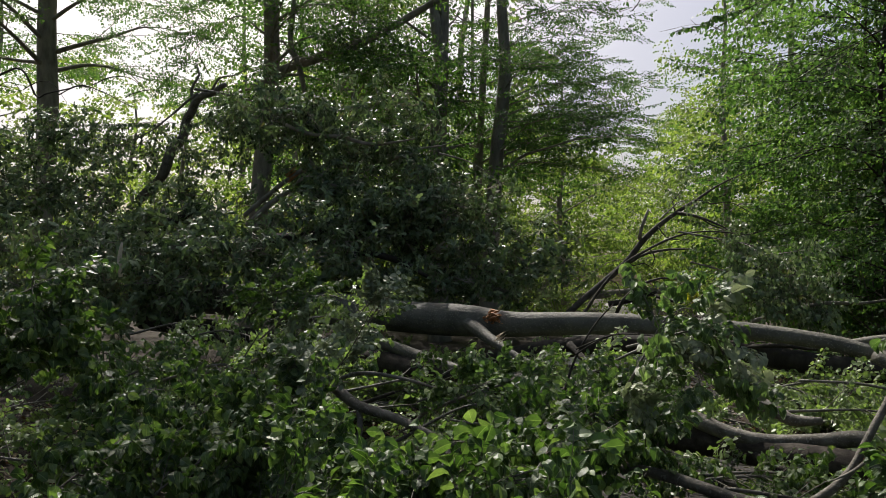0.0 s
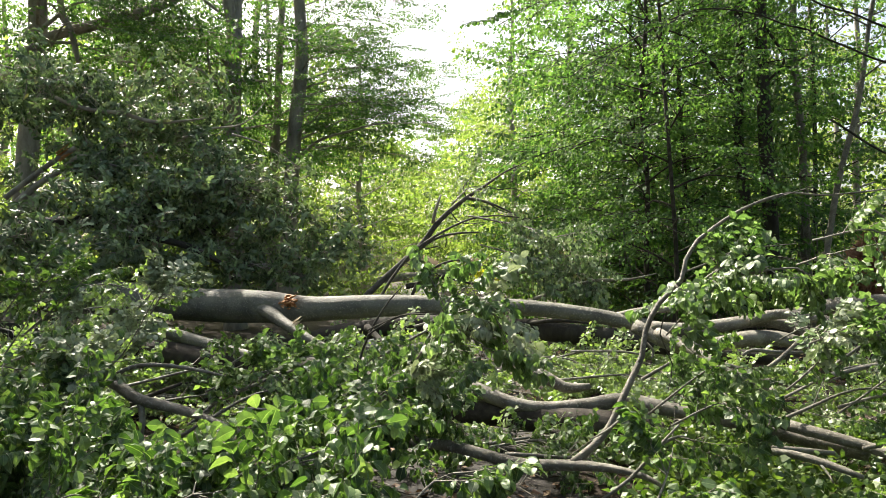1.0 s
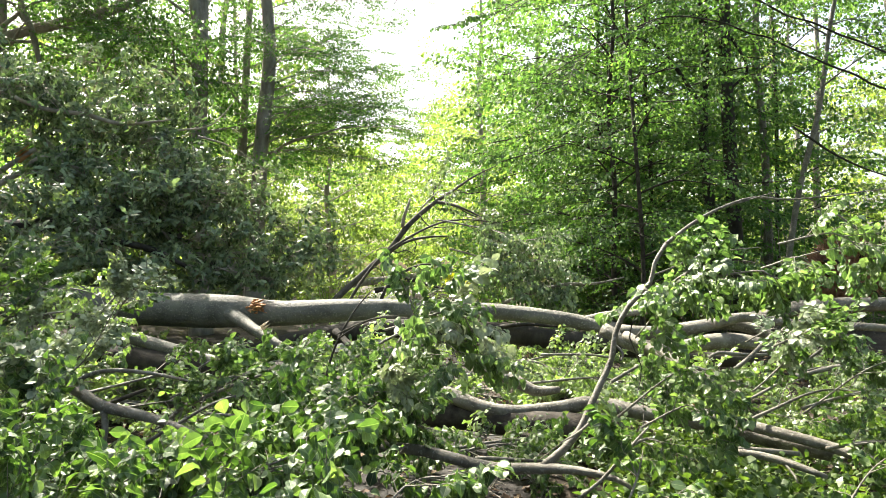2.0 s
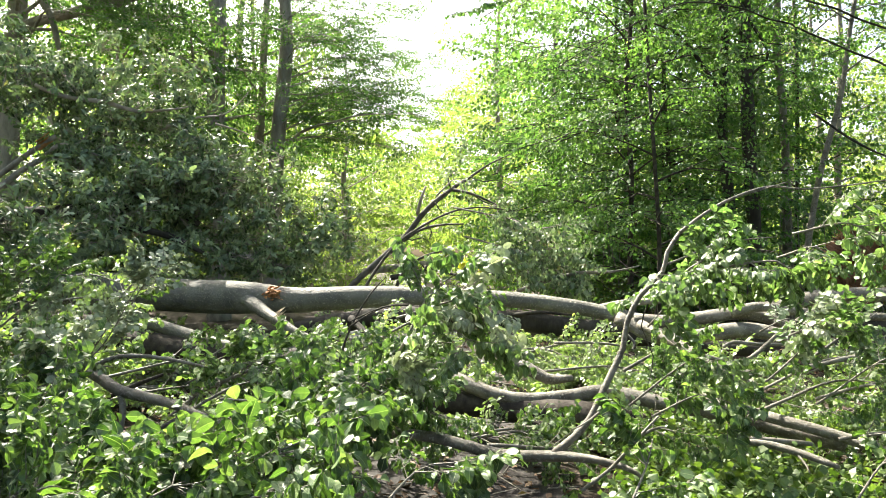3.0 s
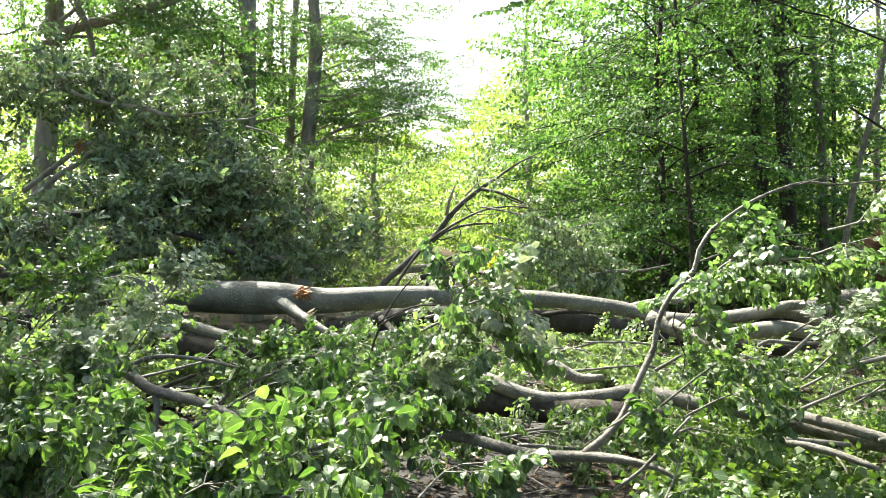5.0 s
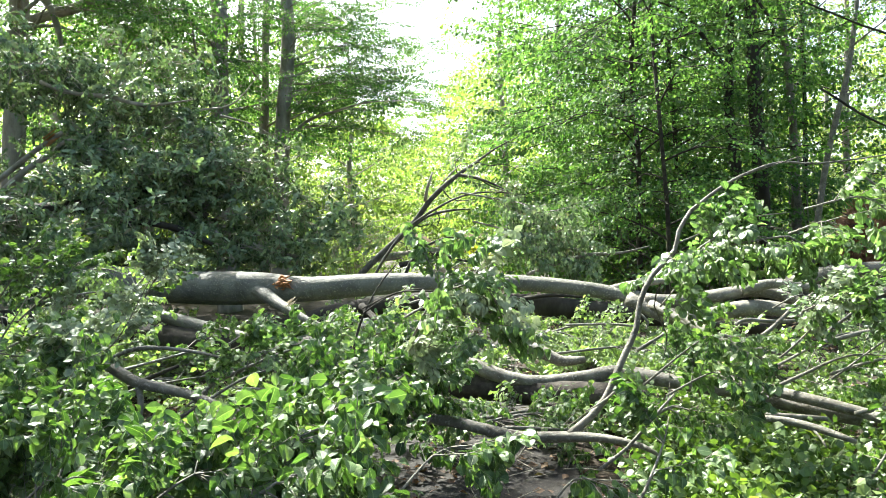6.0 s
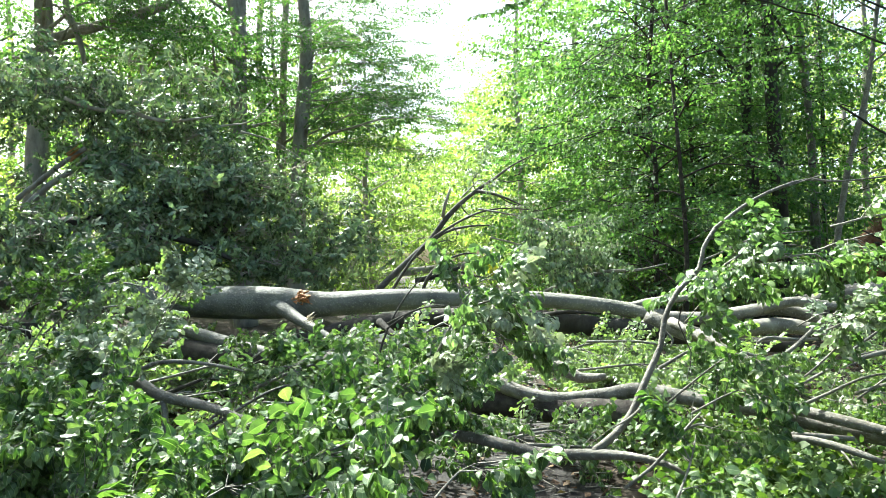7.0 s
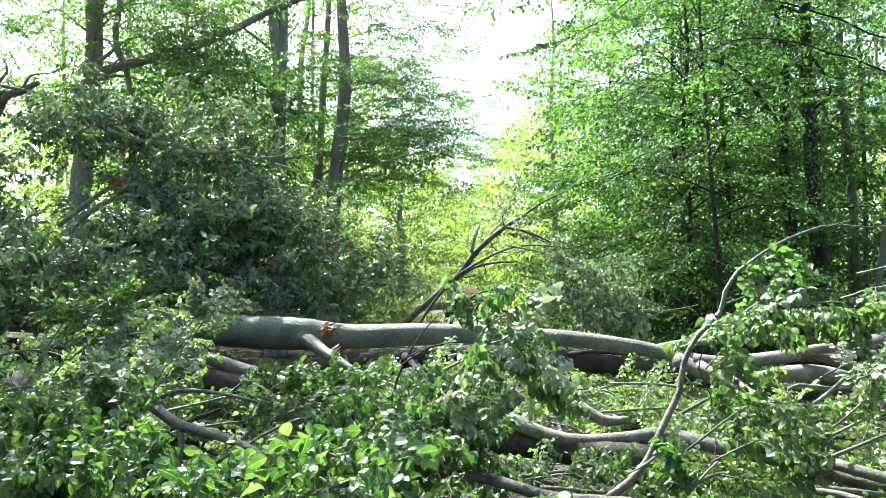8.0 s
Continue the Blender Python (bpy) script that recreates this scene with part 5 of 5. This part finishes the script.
twin = tree("beech_tree", "tall twin-stemmed beech with grey-brown bark", (-6.42, 22.00, 0.00), (-6.61, 22.00, 16.27), 0.30, 22, 4.6, 0.36, 502, airy=0.6, crowd=1.0, scale=(0.6, 1.0))
layered = tree("beech_tree", "tall slender beech with layered branches over the track", (-5.14, 23.00, 0.00), (-4.62, 23.00, 16.96), 0.25, 46, 5.2, 0.3, 503, sides=6, toward=1.35, every=0.34, crowd=1.0, thin_top=0.3, hang=0.25, scale=(0.7, 1.1), rise=0.4, limb_r=0.12)
tree("beech_tree", "thin dark beech behind the twin one", (-6.02, 25.00, 0.00), (-5.69, 25.00, 17.51), 0.15, 20, 3.4, 0.3, 504, SPRAY_MID, crowd=1.1)
tree("oak_tree", "grey trunk half hidden in leaves", (-15.76, 16.03, 0.00), (-15.89, 16.03, 17.31), 0.3, 24, 5.0, 0.42, 505, airy=0.1, scale=(0.9, 1.4))
ivied = tree("beech_tree", "dark upright trunk with ivy leaves climbing it", (6.89, 15.50, 0.00), (6.20, 15.50, 13.01), 0.155, 9, 3.2, 0.52, 506, bark=bark_dark)
dark_slim = tree("beech_tree", "slender dark trunk beside the ivy-clad one", (6.40, 16.00, 0.00), (6.05, 16.00, 13.37), 0.12, 9, 3.0, 0.52, 507, bark=bark_dark)
tree("beech_tree", "thin brown-grey trunk in dense leaves", (8.15, 17.00, 0.00), (8.05, 17.00, 14.12), 0.1, 8, 3.0, 0.4, 508, bark=bark_limb)
slanted = tree("beech_tree", "leaning slim grey trunk in dense leaves", (6.66, 14.00, 0.00), (8.67, 14.00, 9.76), 0.06, 6, 2.6, 0.5, 509, bark=bark_limb)
tree("beech_tree", "young beech with low spreading leafy branches", (4.0, 15.00, 0.00), (3.9, 15.00, 10.30), 0.055, 40, 2.5, 0.06, 510, every=0.24, bark=bark_brown, crowd=1.2)
tree("beech_tree", "young beech with low spreading leafy branches", (5.1, 20.00, 0.00), (4.9, 20.00, 11.63), 0.065, 38, 3.2, 0.06, 511, SPRAY_MID, every=0.26, bark=bark_brown, crowd=1.2)
tree("beech_tree", "young beech with low spreading leafy branches", (3.85, 13.00, 0.00), (3.75, 13.00, 10.16), 0.04, 22, 2.2, 0.1, 512, every=0.26, bark=bark_brown, crowd=1.2)
tree("beech_tree", "sunlit light-green beech beyond the gap", (2.37, 27.00, 0.00), (2.25, 27.00, 13.02), 0.12, 26, 3.0, 0.05, 514, SPRAY_MID, leaf=leaf_far, every=0.36)
tree("beech_tree", "sunlit light-green beech beyond the gap", (-3.68, 32.00, 0.00), (-3.95, 32.00, 11.15), 0.14, 26, 4.0, 0.05, 515, SPRAY_MID, leaf=leaf_far, every=0.36)
tree("beech_tree", "young sunlit tree behind the heap of oak", (-9.52, 24.00, 0.00), (-9.94, 24.00, 14.45), 0.16, 24, 4.2, 0.08, 516, SPRAY_MID, leaf=leaf_far, every=0.36)
tree("beech_tree", "young sunlit tree behind the heap of oak", (-15.54, 22.03, 0.00), (-15.75, 22.03, 7.58), 0.12, 14, 3.8, 0.08, 517, SPRAY_MID, leaf=leaf_far)
overhang = tree("beech_tree", "beech whose leafy boughs overhang the track", (7.6, 11.0, 0), (7.2, 11.2, 13), 0.16, 4, 6.2, 0.46, 518, toward=-1.45, rise=0.35, hang=0.6)
leafy_limb(overhang, [(7.4, 11.1, 5.0), (3.09, 10.48, 6.21), (1.49, 9.98, 5.47), (0.63, 9.78, 4.94)], 0.018, 26, 551)
leafy_limb(overhang, [(7.4, 11.1, 6.2), (1.78, 9.78, 6.56), (0.24, 9.38, 5.87), (-0.34, 9.18, 5.05)], 0.018, 20, 552)
leafy_limb(overhang, [(7.4, 11.1, 4.4), (3.98, 10.18, 5.26), (2.52, 9.88, 4.79), (1.58, 9.68, 4.21)], 0.018, 14, 553)
tree("beech_tree", "young leafy beech between the tall trunks", (-8.33, 19.98, 0.00), (-8.82, 19.98, 15.25), 0.07, 32, 3.4, 0.25, 561, SPRAY_MID, airy=0.6, crowd=1.0)
tree("beech_tree", "young leafy beech between the tall trunks", (-6.43, 26.98, 0.00), (-6.86, 26.98, 19.81), 0.08, 30, 3.4, 0.2, 562, SPRAY_MID, airy=0.45, crowd=1.0)
# two unseen beeches, added out of view to cast shade on the wreck
shading = tree("beech_tree", "unseen tall beech added beside the track to shade the wreck", (-11.2, 7.6, 0), (-10.6, 8.2, 16.5), 0.25, 6, 8.0, 0.55, 563, SPRAY_FAR, toward=1.2, airy=0.3, every=0.8, crowd=1.0, scale=(0.6, 0.9))
shading_far = tree("beech_tree", "unseen tall beech added beside the track to shade the wreck", (-14.2, 11.8, 0), (-13.4, 12.2, 17.5), 0.28, 4, 9.0, 0.52, 564, SPRAY_FAR, toward=1.35, airy=0.3, every=0.8, crowd=1.0, scale=(0.6, 0.9))
# extra limbs above the view, aimed along the sun's path for more shade
leafy_limb(shading, [(-10.8, 8.0, 8.6), (-8.0, 9.4, 9.3), (-5.6, 10.6, 9.6), (-3.0, 11.7, 9.3)], 0.09, 34, 576, scale=(0.9, 1.3), bark=bark_stand)
leafy_limb(shading, [(-10.8, 8.0, 9.4), (-7.6, 10.4, 10.2), (-4.4, 12.0, 10.2), (-2.9, 12.5, 9.6)], 0.07, 30, 579, scale=(0.9, 1.3), bark=bark_stand)
leafy_limb(shading_far, [(-13.6, 12.1, 9.8), (-12.0, 13.0, 10.3), (-10.0, 14.0, 10.5), (-7.6, 14.8, 10.3)], 0.08, 44, 577, scale=(0.9, 1.3), bark=bark_stand)
leafy_limb(shading_far, [(-13.7, 12.1, 10.6), (-13.0, 14.0, 11.2), (-12.0, 15.6, 11.4), (-10.0, 17.0, 11.2)], 0.08, 44, 578, scale=(0.9, 1.3), bark=bark_stand)
limb(gap_oak, [(-10.42, 17.98, 7.15), (-9.99, 17.98, 7.44), (-9.24, 17.98, 7.70), (-7.77, 17.98, 8.07), (-6.74, 17.98, 8.42), (-5.58, 17.98, 8.99), (-4.42, 17.98, 9.40), (-3.26, 17.98, 9.67)], [0.16, 0.14, 0.13, 0.12, 0.1, 0.09, 0.07, 0.04], bark_stand, 71, 10, "long_limb", bend=0.05)
limb(gap_oak, [(-8.98, 17.58, 6.72), (-9.15, 17.58, 7.45), (-9.43, 17.58, 8.18), (-9.36, 17.58, 9.20), (-9.51, 17.58, 10.53)], [0.05, 0.08, 0.08, 0.07, 0.04], bark_stand, 72, 8, "side_limb")
leafy_limb(gap_oak, [(-9.86, 17.60, 7.61), (-9.07, 17.60, 8.18), (-8.19, 17.60, 8.09), (-7.38, 17.60, 7.64)], 0.05, 34, 573, scale=(0.6, 1.0), bark=bark_stand)
leafy_limb(gap_oak, [(-9.92, 17.40, 8.27), (-9.00, 17.40, 8.97), (-7.83, 17.40, 8.87), (-6.81, 17.40, 8.21)], 0.04, 30, 574, scale=(0.6, 1.0), bark=bark_stand)
leafy_limb(gap_oak, [(-10.20, 17.60, 8.43), (-11.08, 17.60, 8.98), (-11.95, 17.60, 8.57), (-12.83, 17.60, 7.68)], 0.04, 26, 575, scale=(0.6, 1.0), bark=bark_stand)
tree("beech_tree", "young leafy beech between the tall trunks", (-9.4, 22.5, 0.00), (-9.6, 22.5, 13.5), 0.06, 34, 3.4, 0.2, 565, SPRAY_MID, airy=0.5, crowd=1.0)
limb(twin, [(-6.24, 21.78, 8.40), (-6.52, 21.78, 9.11), (-6.68, 21.78, 10.18), (-6.82, 21.78, 11.43), (-7.01, 21.78, 13.79)], [0.2, 0.18, 0.16, 0.15, 0.1], bark_stand, 73, 10, "second_stem")
limb(layered, [(-4.70, 22.78, 5.23), (-4.01, 22.48, 5.71), (-3.06, 21.98, 5.87), (-2.15, 21.58, 6.01), (-0.96, 21.18, 5.95)], [0.055, 0.045, 0.035, 0.025, 0.01], bark_stand, 74, 8, "drooping_limb")
limb(slanted, [(7.12, 13.80, 4.46), (7.33, 13.60, 4.21), (7.64, 13.40, 3.89), (8.14, 13.20, 3.56), (8.93, 13.00, 3.25)], [0.024, 0.022, 0.02, 0.016, 0.008], bark_dark, 75, 7, "drooping_limb")
limb(dark_slim, [(6.26, 15.80, 5.16), (5.78, 15.50, 5.63), (5.31, 15.20, 6.08), (4.90, 15.00, 6.37), (4.38, 15.00, 6.60)], [0.05, 0.045, 0.04, 0.03, 0.015], bark_dark, 76, 7, "rising_limb")
limb(ivied, [(6.58, 15.40, 5.55), (6.90, 15.20, 5.97), (6.46, 15.00, 6.61), (6.11, 15.00, 7.30)], [0.03, 0.03, 0.03, 0.02], bark_dark, 77, 6, "rising_limb")


def ivy(parent, a, b, radius, count, seed):
    """Leaves climbing a trunk."""
    g = np.random.default_rng(seed)
    t = g.uniform(0, 1, count)[:, None]
    ang = g.uniform(0, 6.28, count)
    out = np.stack([np.cos(ang), np.sin(ang), g.normal(0, 0.2, count)], 1)
    p = np.array(a) + (np.array(b) - np.array(a)) * t + out * (radius * g.uniform(0.8, 1.8, count))[:, None]
    down = np.stack([g.normal(0, 0.4, count), g.normal(0, 0.4, count), np.full(count, -1.0)], 1)
    return part("ivy", leaves_mesh("ivy", p, down, out, g.uniform(0.07, 0.12, count), LEAF_MID, leaf_near), parent, "climbing green ivy leaves", kind="stuff")


ivy(ivied.children[0], (6.86, 15.50, 3.07), (6.56, 15.50, 6.29), 0.17, 420, 81)
ivy(dark_slim.children[0], (6.34, 16.00, 3.48), (6.21, 16.00, 6.44), 0.14, 220, 82)
tree("beech_tree", "young sunlit tree deeper in the wood", (8.84, 25.00, 0.00), (8.64, 25.00, 13.19), 0.12, 24, 3.8, 0.05, 521, SPRAY_MID, leaf=leaf_far, every=0.36)
tree("beech_tree", "young sunlit tree deeper in the wood", (12.58, 23.00, 0.00), (12.77, 23.00, 12.29), 0.12, 24, 3.6, 0.05, 522, SPRAY_MID, leaf=leaf_far, every=0.36)
tree("beech_tree", "young sunlit tree deeper in the wood", (12.71, 29.00, 0.00), (12.95, 29.00, 12.81), 0.12, 22, 3.8, 0.05, 523, SPRAY_MID, leaf=leaf_far, every=0.36)
tree("beech_tree", "young beech with low spreading leafy branches", (4.7, 18.00, 0.00), (4.6, 18.00, 9.94), 0.05, 36, 3.0, 0.05, 524, SPRAY_MID, every=0.24, bark=bark_brown, crowd=1.2)
tree("beech_tree", "young beech with low spreading leafy branches", (5.9, 18.5, 0.00), (5.7, 18.6, 12.2), 0.06, 38, 3.4, 0.05, 525, SPRAY_MID, every=0.26, bark=bark_brown, crowd=1.2)
tree("beech_tree", "young beech deeper in the shaded wood", (7.0, 22.5, 0.00), (6.9, 22.4, 12.6), 0.06, 26, 3.4, 0.04, 526, SPRAY_MID, every=0.3, crowd=1.1, bark=bark_brown)
tree("beech_tree", "young beech deeper in the shaded wood", (9.6, 19.5, 0.00), (9.5, 19.4, 12.0), 0.06, 26, 3.4, 0.04, 527, SPRAY_MID, every=0.3, crowd=1.1, bark=bark_brown)
# the far wood: a few trees, copied
FAR = []
for n in range(3):
    FAR.append(tree("far_tree", "light-green tree of the far wood", (-60 + 40 * n, 95, 0), (-60 + 40 * n, 95, 15 + n), 0.18, 16, 4.5, 0.05, 530 + n, SPRAY_FAR, LEAF_FAR, leaf_far, bark_stand, 0.75, 4, group="far wood", lean=0.5))
g = np.random.default_rng(77)
for k in range(13):
    az = math.radians(g.uniform(-62, 48))
    d = g.uniform(30, 70)
    x, y = d * math.sin(az), d * math.cos(az)
    if abs(x - 0.5) < 3.5 or (abs(x - 0.5) < 6 and y < 40):
        continue
    copy_thing(FAR[k % 3], pose(x, y, 0, 0, 0, g.uniform(0, 360)) @ Matrix.Scale(g.uniform(0.75, 1.15), 4))



# taller trees standing close behind the first ones
for k, spot in enumerate(((-16.07, 31.00, 0.00), (-12.98, 34.00, 0.00), (-8.06, 31.00, 0.00), (5.44, 33.00, 0.00), (-20.35, 33.03, 0.00))):
    copy_thing(FAR[k % 3], pose(*spot, 0, 0, 70 * k) @ Matrix.Scale(1.05, 4))


# undergrowth
def shrub(base, height, width, sprays, seed, leaf=leaf_canopy, templates=SPRAY_CANOPY):
    g = np.random.default_rng(seed)
    ob = thing("shrub", base, "leafy green shrub of the forest undergrowth", "shrub", "undergrowth")
    base = np.array(base, float)
    spots, ways = [], []
    for k in range(7):
        a = k * 2.4 + g.normal(0, 0.3)
        out = np.array((math.sin(a), math.cos(a), 0)) * width * g.uniform(0.4, 1.0)
        top = base + out + (0, 0, height * g.uniform(0.6, 1.0))
        pts = [base + out * 0.05 - (0, 0, 0.1), base + out * 0.35 + (0, 0, height * 0.4), top]
        part("stem", tube("stem", pts, [0.03, 0.02, 0.006], bark_stand, 5, 0.3, 0.06, seed + k, 0.03), ob)
        s = spline(pts, 0.1)
        for i in g.integers(int(len(s) * 0.15), len(s), sprays // 7):
            spots.append(s[i] + g.normal(0, 0.2 * width, 3) * (1, 1, 0.4))
            ways.append(unit(out + g.normal(0, 0.7, 3) * (1, 1, 0.2) * width))
    spots = np.array(spots)
    spots[:, 2] = np.maximum(spots[:, 2], 0.15)
    arr = place_sprays(g, spots, ways, templates, (0.7, 1.1), 0.35, 0.2)
    part("branchwork", sticks("branchwork", arr[4][::3], arr[5][::3], 0.004, 0.002, bark_stand), ob, kind="stuff")
    part("crown", leaves_mesh("crown", arr[0], arr[1], arr[2], arr[3], LEAF_FAR, leaf), ob, kind="stuff")
    return ob


SHRUBS = [shrub((-9.0, 17.0, 0), 2.6, 1.5, 100, 600), shrub((5.2, 19.0, 0), 2.2, 1.5, 90, 601), shrub((-7.0, 26.0, 0), 3.0, 1.8, 110, 602, leaf_far), shrub((6.5, 28.0, 0), 3.0, 1.8, 110, 603, leaf_far)]
g = np.random.default_rng(78)
for k in range(8):
    az = math.radians(g.uniform(-58, 44))
    d = g.uniform(14, 42)
    x, y = d * math.sin(az), d * math.cos(az)
    if abs(x - 0.3) < (5.0 if y < 27 else 3.4) or y < 13:
        continue
    copy_thing(SHRUBS[(k % 2) + 2 * (d > 24)], pose(x, y, 0, 0, 0, g.uniform(0, 360)) @ Matrix.Scale(g.uniform(0.7, 1.25), 4))


for spot, turn, size in (((4.48, 16.00, 0.00), 40, 0.62), ((6.32, 17.50, 0.00), 200, 0.66)):
    copy_thing(SHRUBS[3], pose(*spot, 0, 0, turn) @ Matrix.Scale(size, 4))


def thicket():
    """Thin bare stems standing close under the shaded trees."""
    g = np.random.default_rng(94)
    n = 170
    x, y = g.uniform(3.2, 10.5, n), g.uniform(15.5, 25, n)
    a = np.stack([x, y, np.full(n, 0.1)], 1)
    b = a + np.stack([g.normal(0, 0.25, n), g.normal(0, 0.25, n), g.uniform(1.4, 3.6, n)], 1)
    ob = new("thicket", sticks("thicket", a, b, g.uniform(0.012, 0.03, n), g.uniform(0.004, 0.01, n), bark_limb))
    return tagged(ob, "thin bare stems of saplings crowded under the trees", "saplings", kind="stuff")


thicket()

# wilted oak boughs hung over the broken limb of the heap
leafy_limb(oak, [(-8.31, 11.90, 5.21), (-8.91, 11.90, 4.82), (-9.46, 11.90, 4.46), (-10.09, 11.90, 4.21)], 0.03, 18, 580, leaf=leaf_oak, hang=1.0, scale=(0.7, 1.1), bark=bark_limb)
leafy_limb(oak, [(-8.37, 11.90, 5.29), (-7.82, 11.90, 5.18), (-7.11, 11.90, 4.99), (-6.30, 11.90, 4.58)], 0.03, 24, 581, leaf=leaf_oak, hang=1.0, scale=(0.7, 1.1), bark=bark_limb)


# the wood closing the view in the distance, plus unseen foliage added behind
def far_wood():
    g = np.random.default_rng(79)
    n = 5600
    az = np.radians(np.where(g.uniform(0, 1, n) < 0.4, g.uniform(-17, 9, n), g.uniform(-64, 50, n)))
    d = g.uniform(46, 78, n)
    x, y = d * np.sin(az), d * np.cos(az)
    top = d / 60 * (12 + 5 * np.clip((x - 0.3) / 3, 0, 1) + 6 * np.clip((-x - 7) / 8, 0, 1)) + 1.4 * np.sin(az * 31) + 1.2 * np.sin(az * 67 + 1)
    z = top * g.uniform(0.0, 1.0, n)
    p = np.stack([x, y, z], 1)
    p = p[(np.abs(x + 0.045 * y) > 3.6) | (z > 3.2)]
    w = np.stack([g.normal(0, 1, n), g.normal(0, 1, n), g.normal(-0.1, 0.15, n)], 1)
    arr = place_sprays(g, p, w, SPRAY_FAR, (0.9, 1.5), 0.4, 0.2)
    # unseen foliage at the sides and rear, added to cut the sky's fill
    n = 950
    az, d = np.radians(np.where(g.uniform(0, 1, n) < 0.5, g.uniform(55, 145, n), g.uniform(222, 290, n))), g.uniform(13, 28, n)
    unseen_back = np.stack([d * np.sin(az), d * np.cos(az), 13 * g.uniform(0, 1, n)], 1)
    rest = place_sprays(g, unseen_back, w[:n], SPRAY_FAR, (1.2, 1.8), 0.4, 0.2)
    rest[3] *= 1.3
    arr = [np.concatenate([a, b]) for a, b in zip(arr, rest)]
    ob = new("far_wood", leaves_mesh("far_wood", arr[0], arr[1], arr[2], arr[3] * 0.98, LEAF_FAR, leaf_far))
    return tagged(ob, "sunlit light-green foliage of the distant wood, with unseen leaves added behind", "trees", kind="stuff")


far_wood()


# ---- upturned roots, litter, herbs ----
def root_plate(centre, radius, seed):
    g = np.random.default_rng(seed)
    c = np.array(centre, float)
    ob = thing("root_plate", (c[0], c[1], 0), "upturned root plate of reddish-brown soil and torn roots", "tree roots")
    bm = bmesh.new()
    bmesh.ops.create_icosphere(bm, subdivisions=5, radius=1.0)
    for v in bm.verts:
        n = v.co.copy()
        k = 1 + 0.35 * noise.noise(n * 2.2) + 0.22 * noise.noise(n * 5) + 0.14 * noise.noise(n * 13)
        v.co = Vector((n.x * radius * k, n.y * radius * 0.4 * k, n.z * radius * k)) + Vector(c)
    me = bpy.data.meshes.new("soil")
    bm.to_mesh(me)
    bm.free()
    me.materials.append(soil_red)
    part("soil", me, ob)
    for k in range(16):
        a = g.uniform(0, 6.28)
        d = np.array((math.cos(a), -0.5 * g.uniform(0.2, 1.2), math.sin(a)))
        s0 = c + d * radius * 0.5
        pts = [s0, s0 + d * radius * 0.35 + g.normal(0, 0.05, 3), s0 + d * radius * g.uniform(0.5, 0.9) + g.normal(0, 0.12, 3)]
        part("root", tube("root", pts, [0.035, 0.022, 0.006], bark_brown, 6, 0.1, 0.1, seed + k, 0.02), ob)
    m = 1500
    d = unit(g.normal(0, 1, (m, 3)) * (1, 0.6, 1) - (0, 0.5, 0))
    a0 = c + d * (radius, radius * 0.4, radius)
    part("root_hair", sticks("root_hair", a0, a0 + unit(d + g.normal(0, 0.6, (m, 3)) - (0, 0.2, 0.2)) * g.uniform(0.06, 0.26, m)[:, None], 0.009, 0.003, soil_red), ob, "reddish torn root fibres", kind="stuff")
    base = c + (0.6, 1.2, -radius * 0.7)
    part("stump", tube("stump", [c + (0, 0.1, 0), base + (0.3, 1.5, 0), base + (0.5, 3.5, 0)], [0.2, 0.16, 0.14], bark_stand, 10, 0.2, 0.05, seed), ob)
    return ob


root_plate((7.03, 12.00, 1.66), 0.54, 90)


def litter():
    g = np.random.default_rng(92)
    n = 16000
    x, y = g.uniform(-8, 8, n), 2.6 + 13 * g.uniform(0, 1, n) ** 1.4
    keep = (np.abs(x + 0.6) > 1.7) | (g.uniform(0, 1, n) < 0.55)
    x, y = x[keep], y[keep]
    n = len(x)
    p = np.stack([x, y, np.full(n, 0.05) + 0.05 * g.uniform(0, 1, n) + np.clip((x - 3) * 0.05, 0, 1)], 1)
    a = g.uniform(0, 6.28, n)
    al = np.stack([np.cos(a), np.sin(a), g.normal(0, 0.2, n)], 1)
    nm = np.stack([g.normal(0, 0.35, n), g.normal(0, 0.35, n), np.ones(n)], 1)
    ob = new("leaf_litter", leaves_mesh("leaf_litter", p, al, nm, g.uniform(0.04, 0.09, n), LEAF_FAR, litter_mat))
    tagged(ob, "dry brown leaf litter scattered on the ground", "leaf litter", kind="stuff")
    m = 500
    a0 = np.stack([g.uniform(-4, 4, m), g.uniform(3.6, 9, m), g.uniform(0.05, 0.1, m)], 1)
    w = np.stack([g.normal(0, 1, m), g.normal(0, 1, m), g.normal(0, 0.08, m)], 1)
    ob = new("fallen_twig_scatter", sticks("fallen_twig_scatter", a0, a0 + unit(w) * g.uniform(0.1, 0.5, m)[:, None], 0.006, 0.003, bark_limb))
    tagged(ob, "small broken twigs scattered on the track", "twigs", kind="stuff")


litter()


def herbs():
    g = np.random.default_rng(93)
    x = np.concatenate([g.uniform(1.2, 5.0, 560), g.uniform(1.15, 2.3, 200)])
    y = np.concatenate([g.uniform(3.6, 7.0, 560), g.uniform(3.5, 4.9, 200)])
    n = len(x)
    p = np.stack([x, y, g.uniform(0.06, 0.22, n)], 1)
    w = np.stack([g.normal(0, 1, n), g.normal(0, 1, n), g.uniform(0.2, 0.9, n)], 1)
    arr = place_sprays(g, p, w, SPRAY_HERB, (0.7, 1.5), 0.4, 0.2)
    ob = new("herb_layer", leaves_mesh("herb_layer", arr[0], arr[1], arr[2], arr[3], LEAF_LOW, leaf_herb))
    tagged(ob, "low fresh-green herbs growing on the verge", "ground plants", kind="stuff")


herbs()
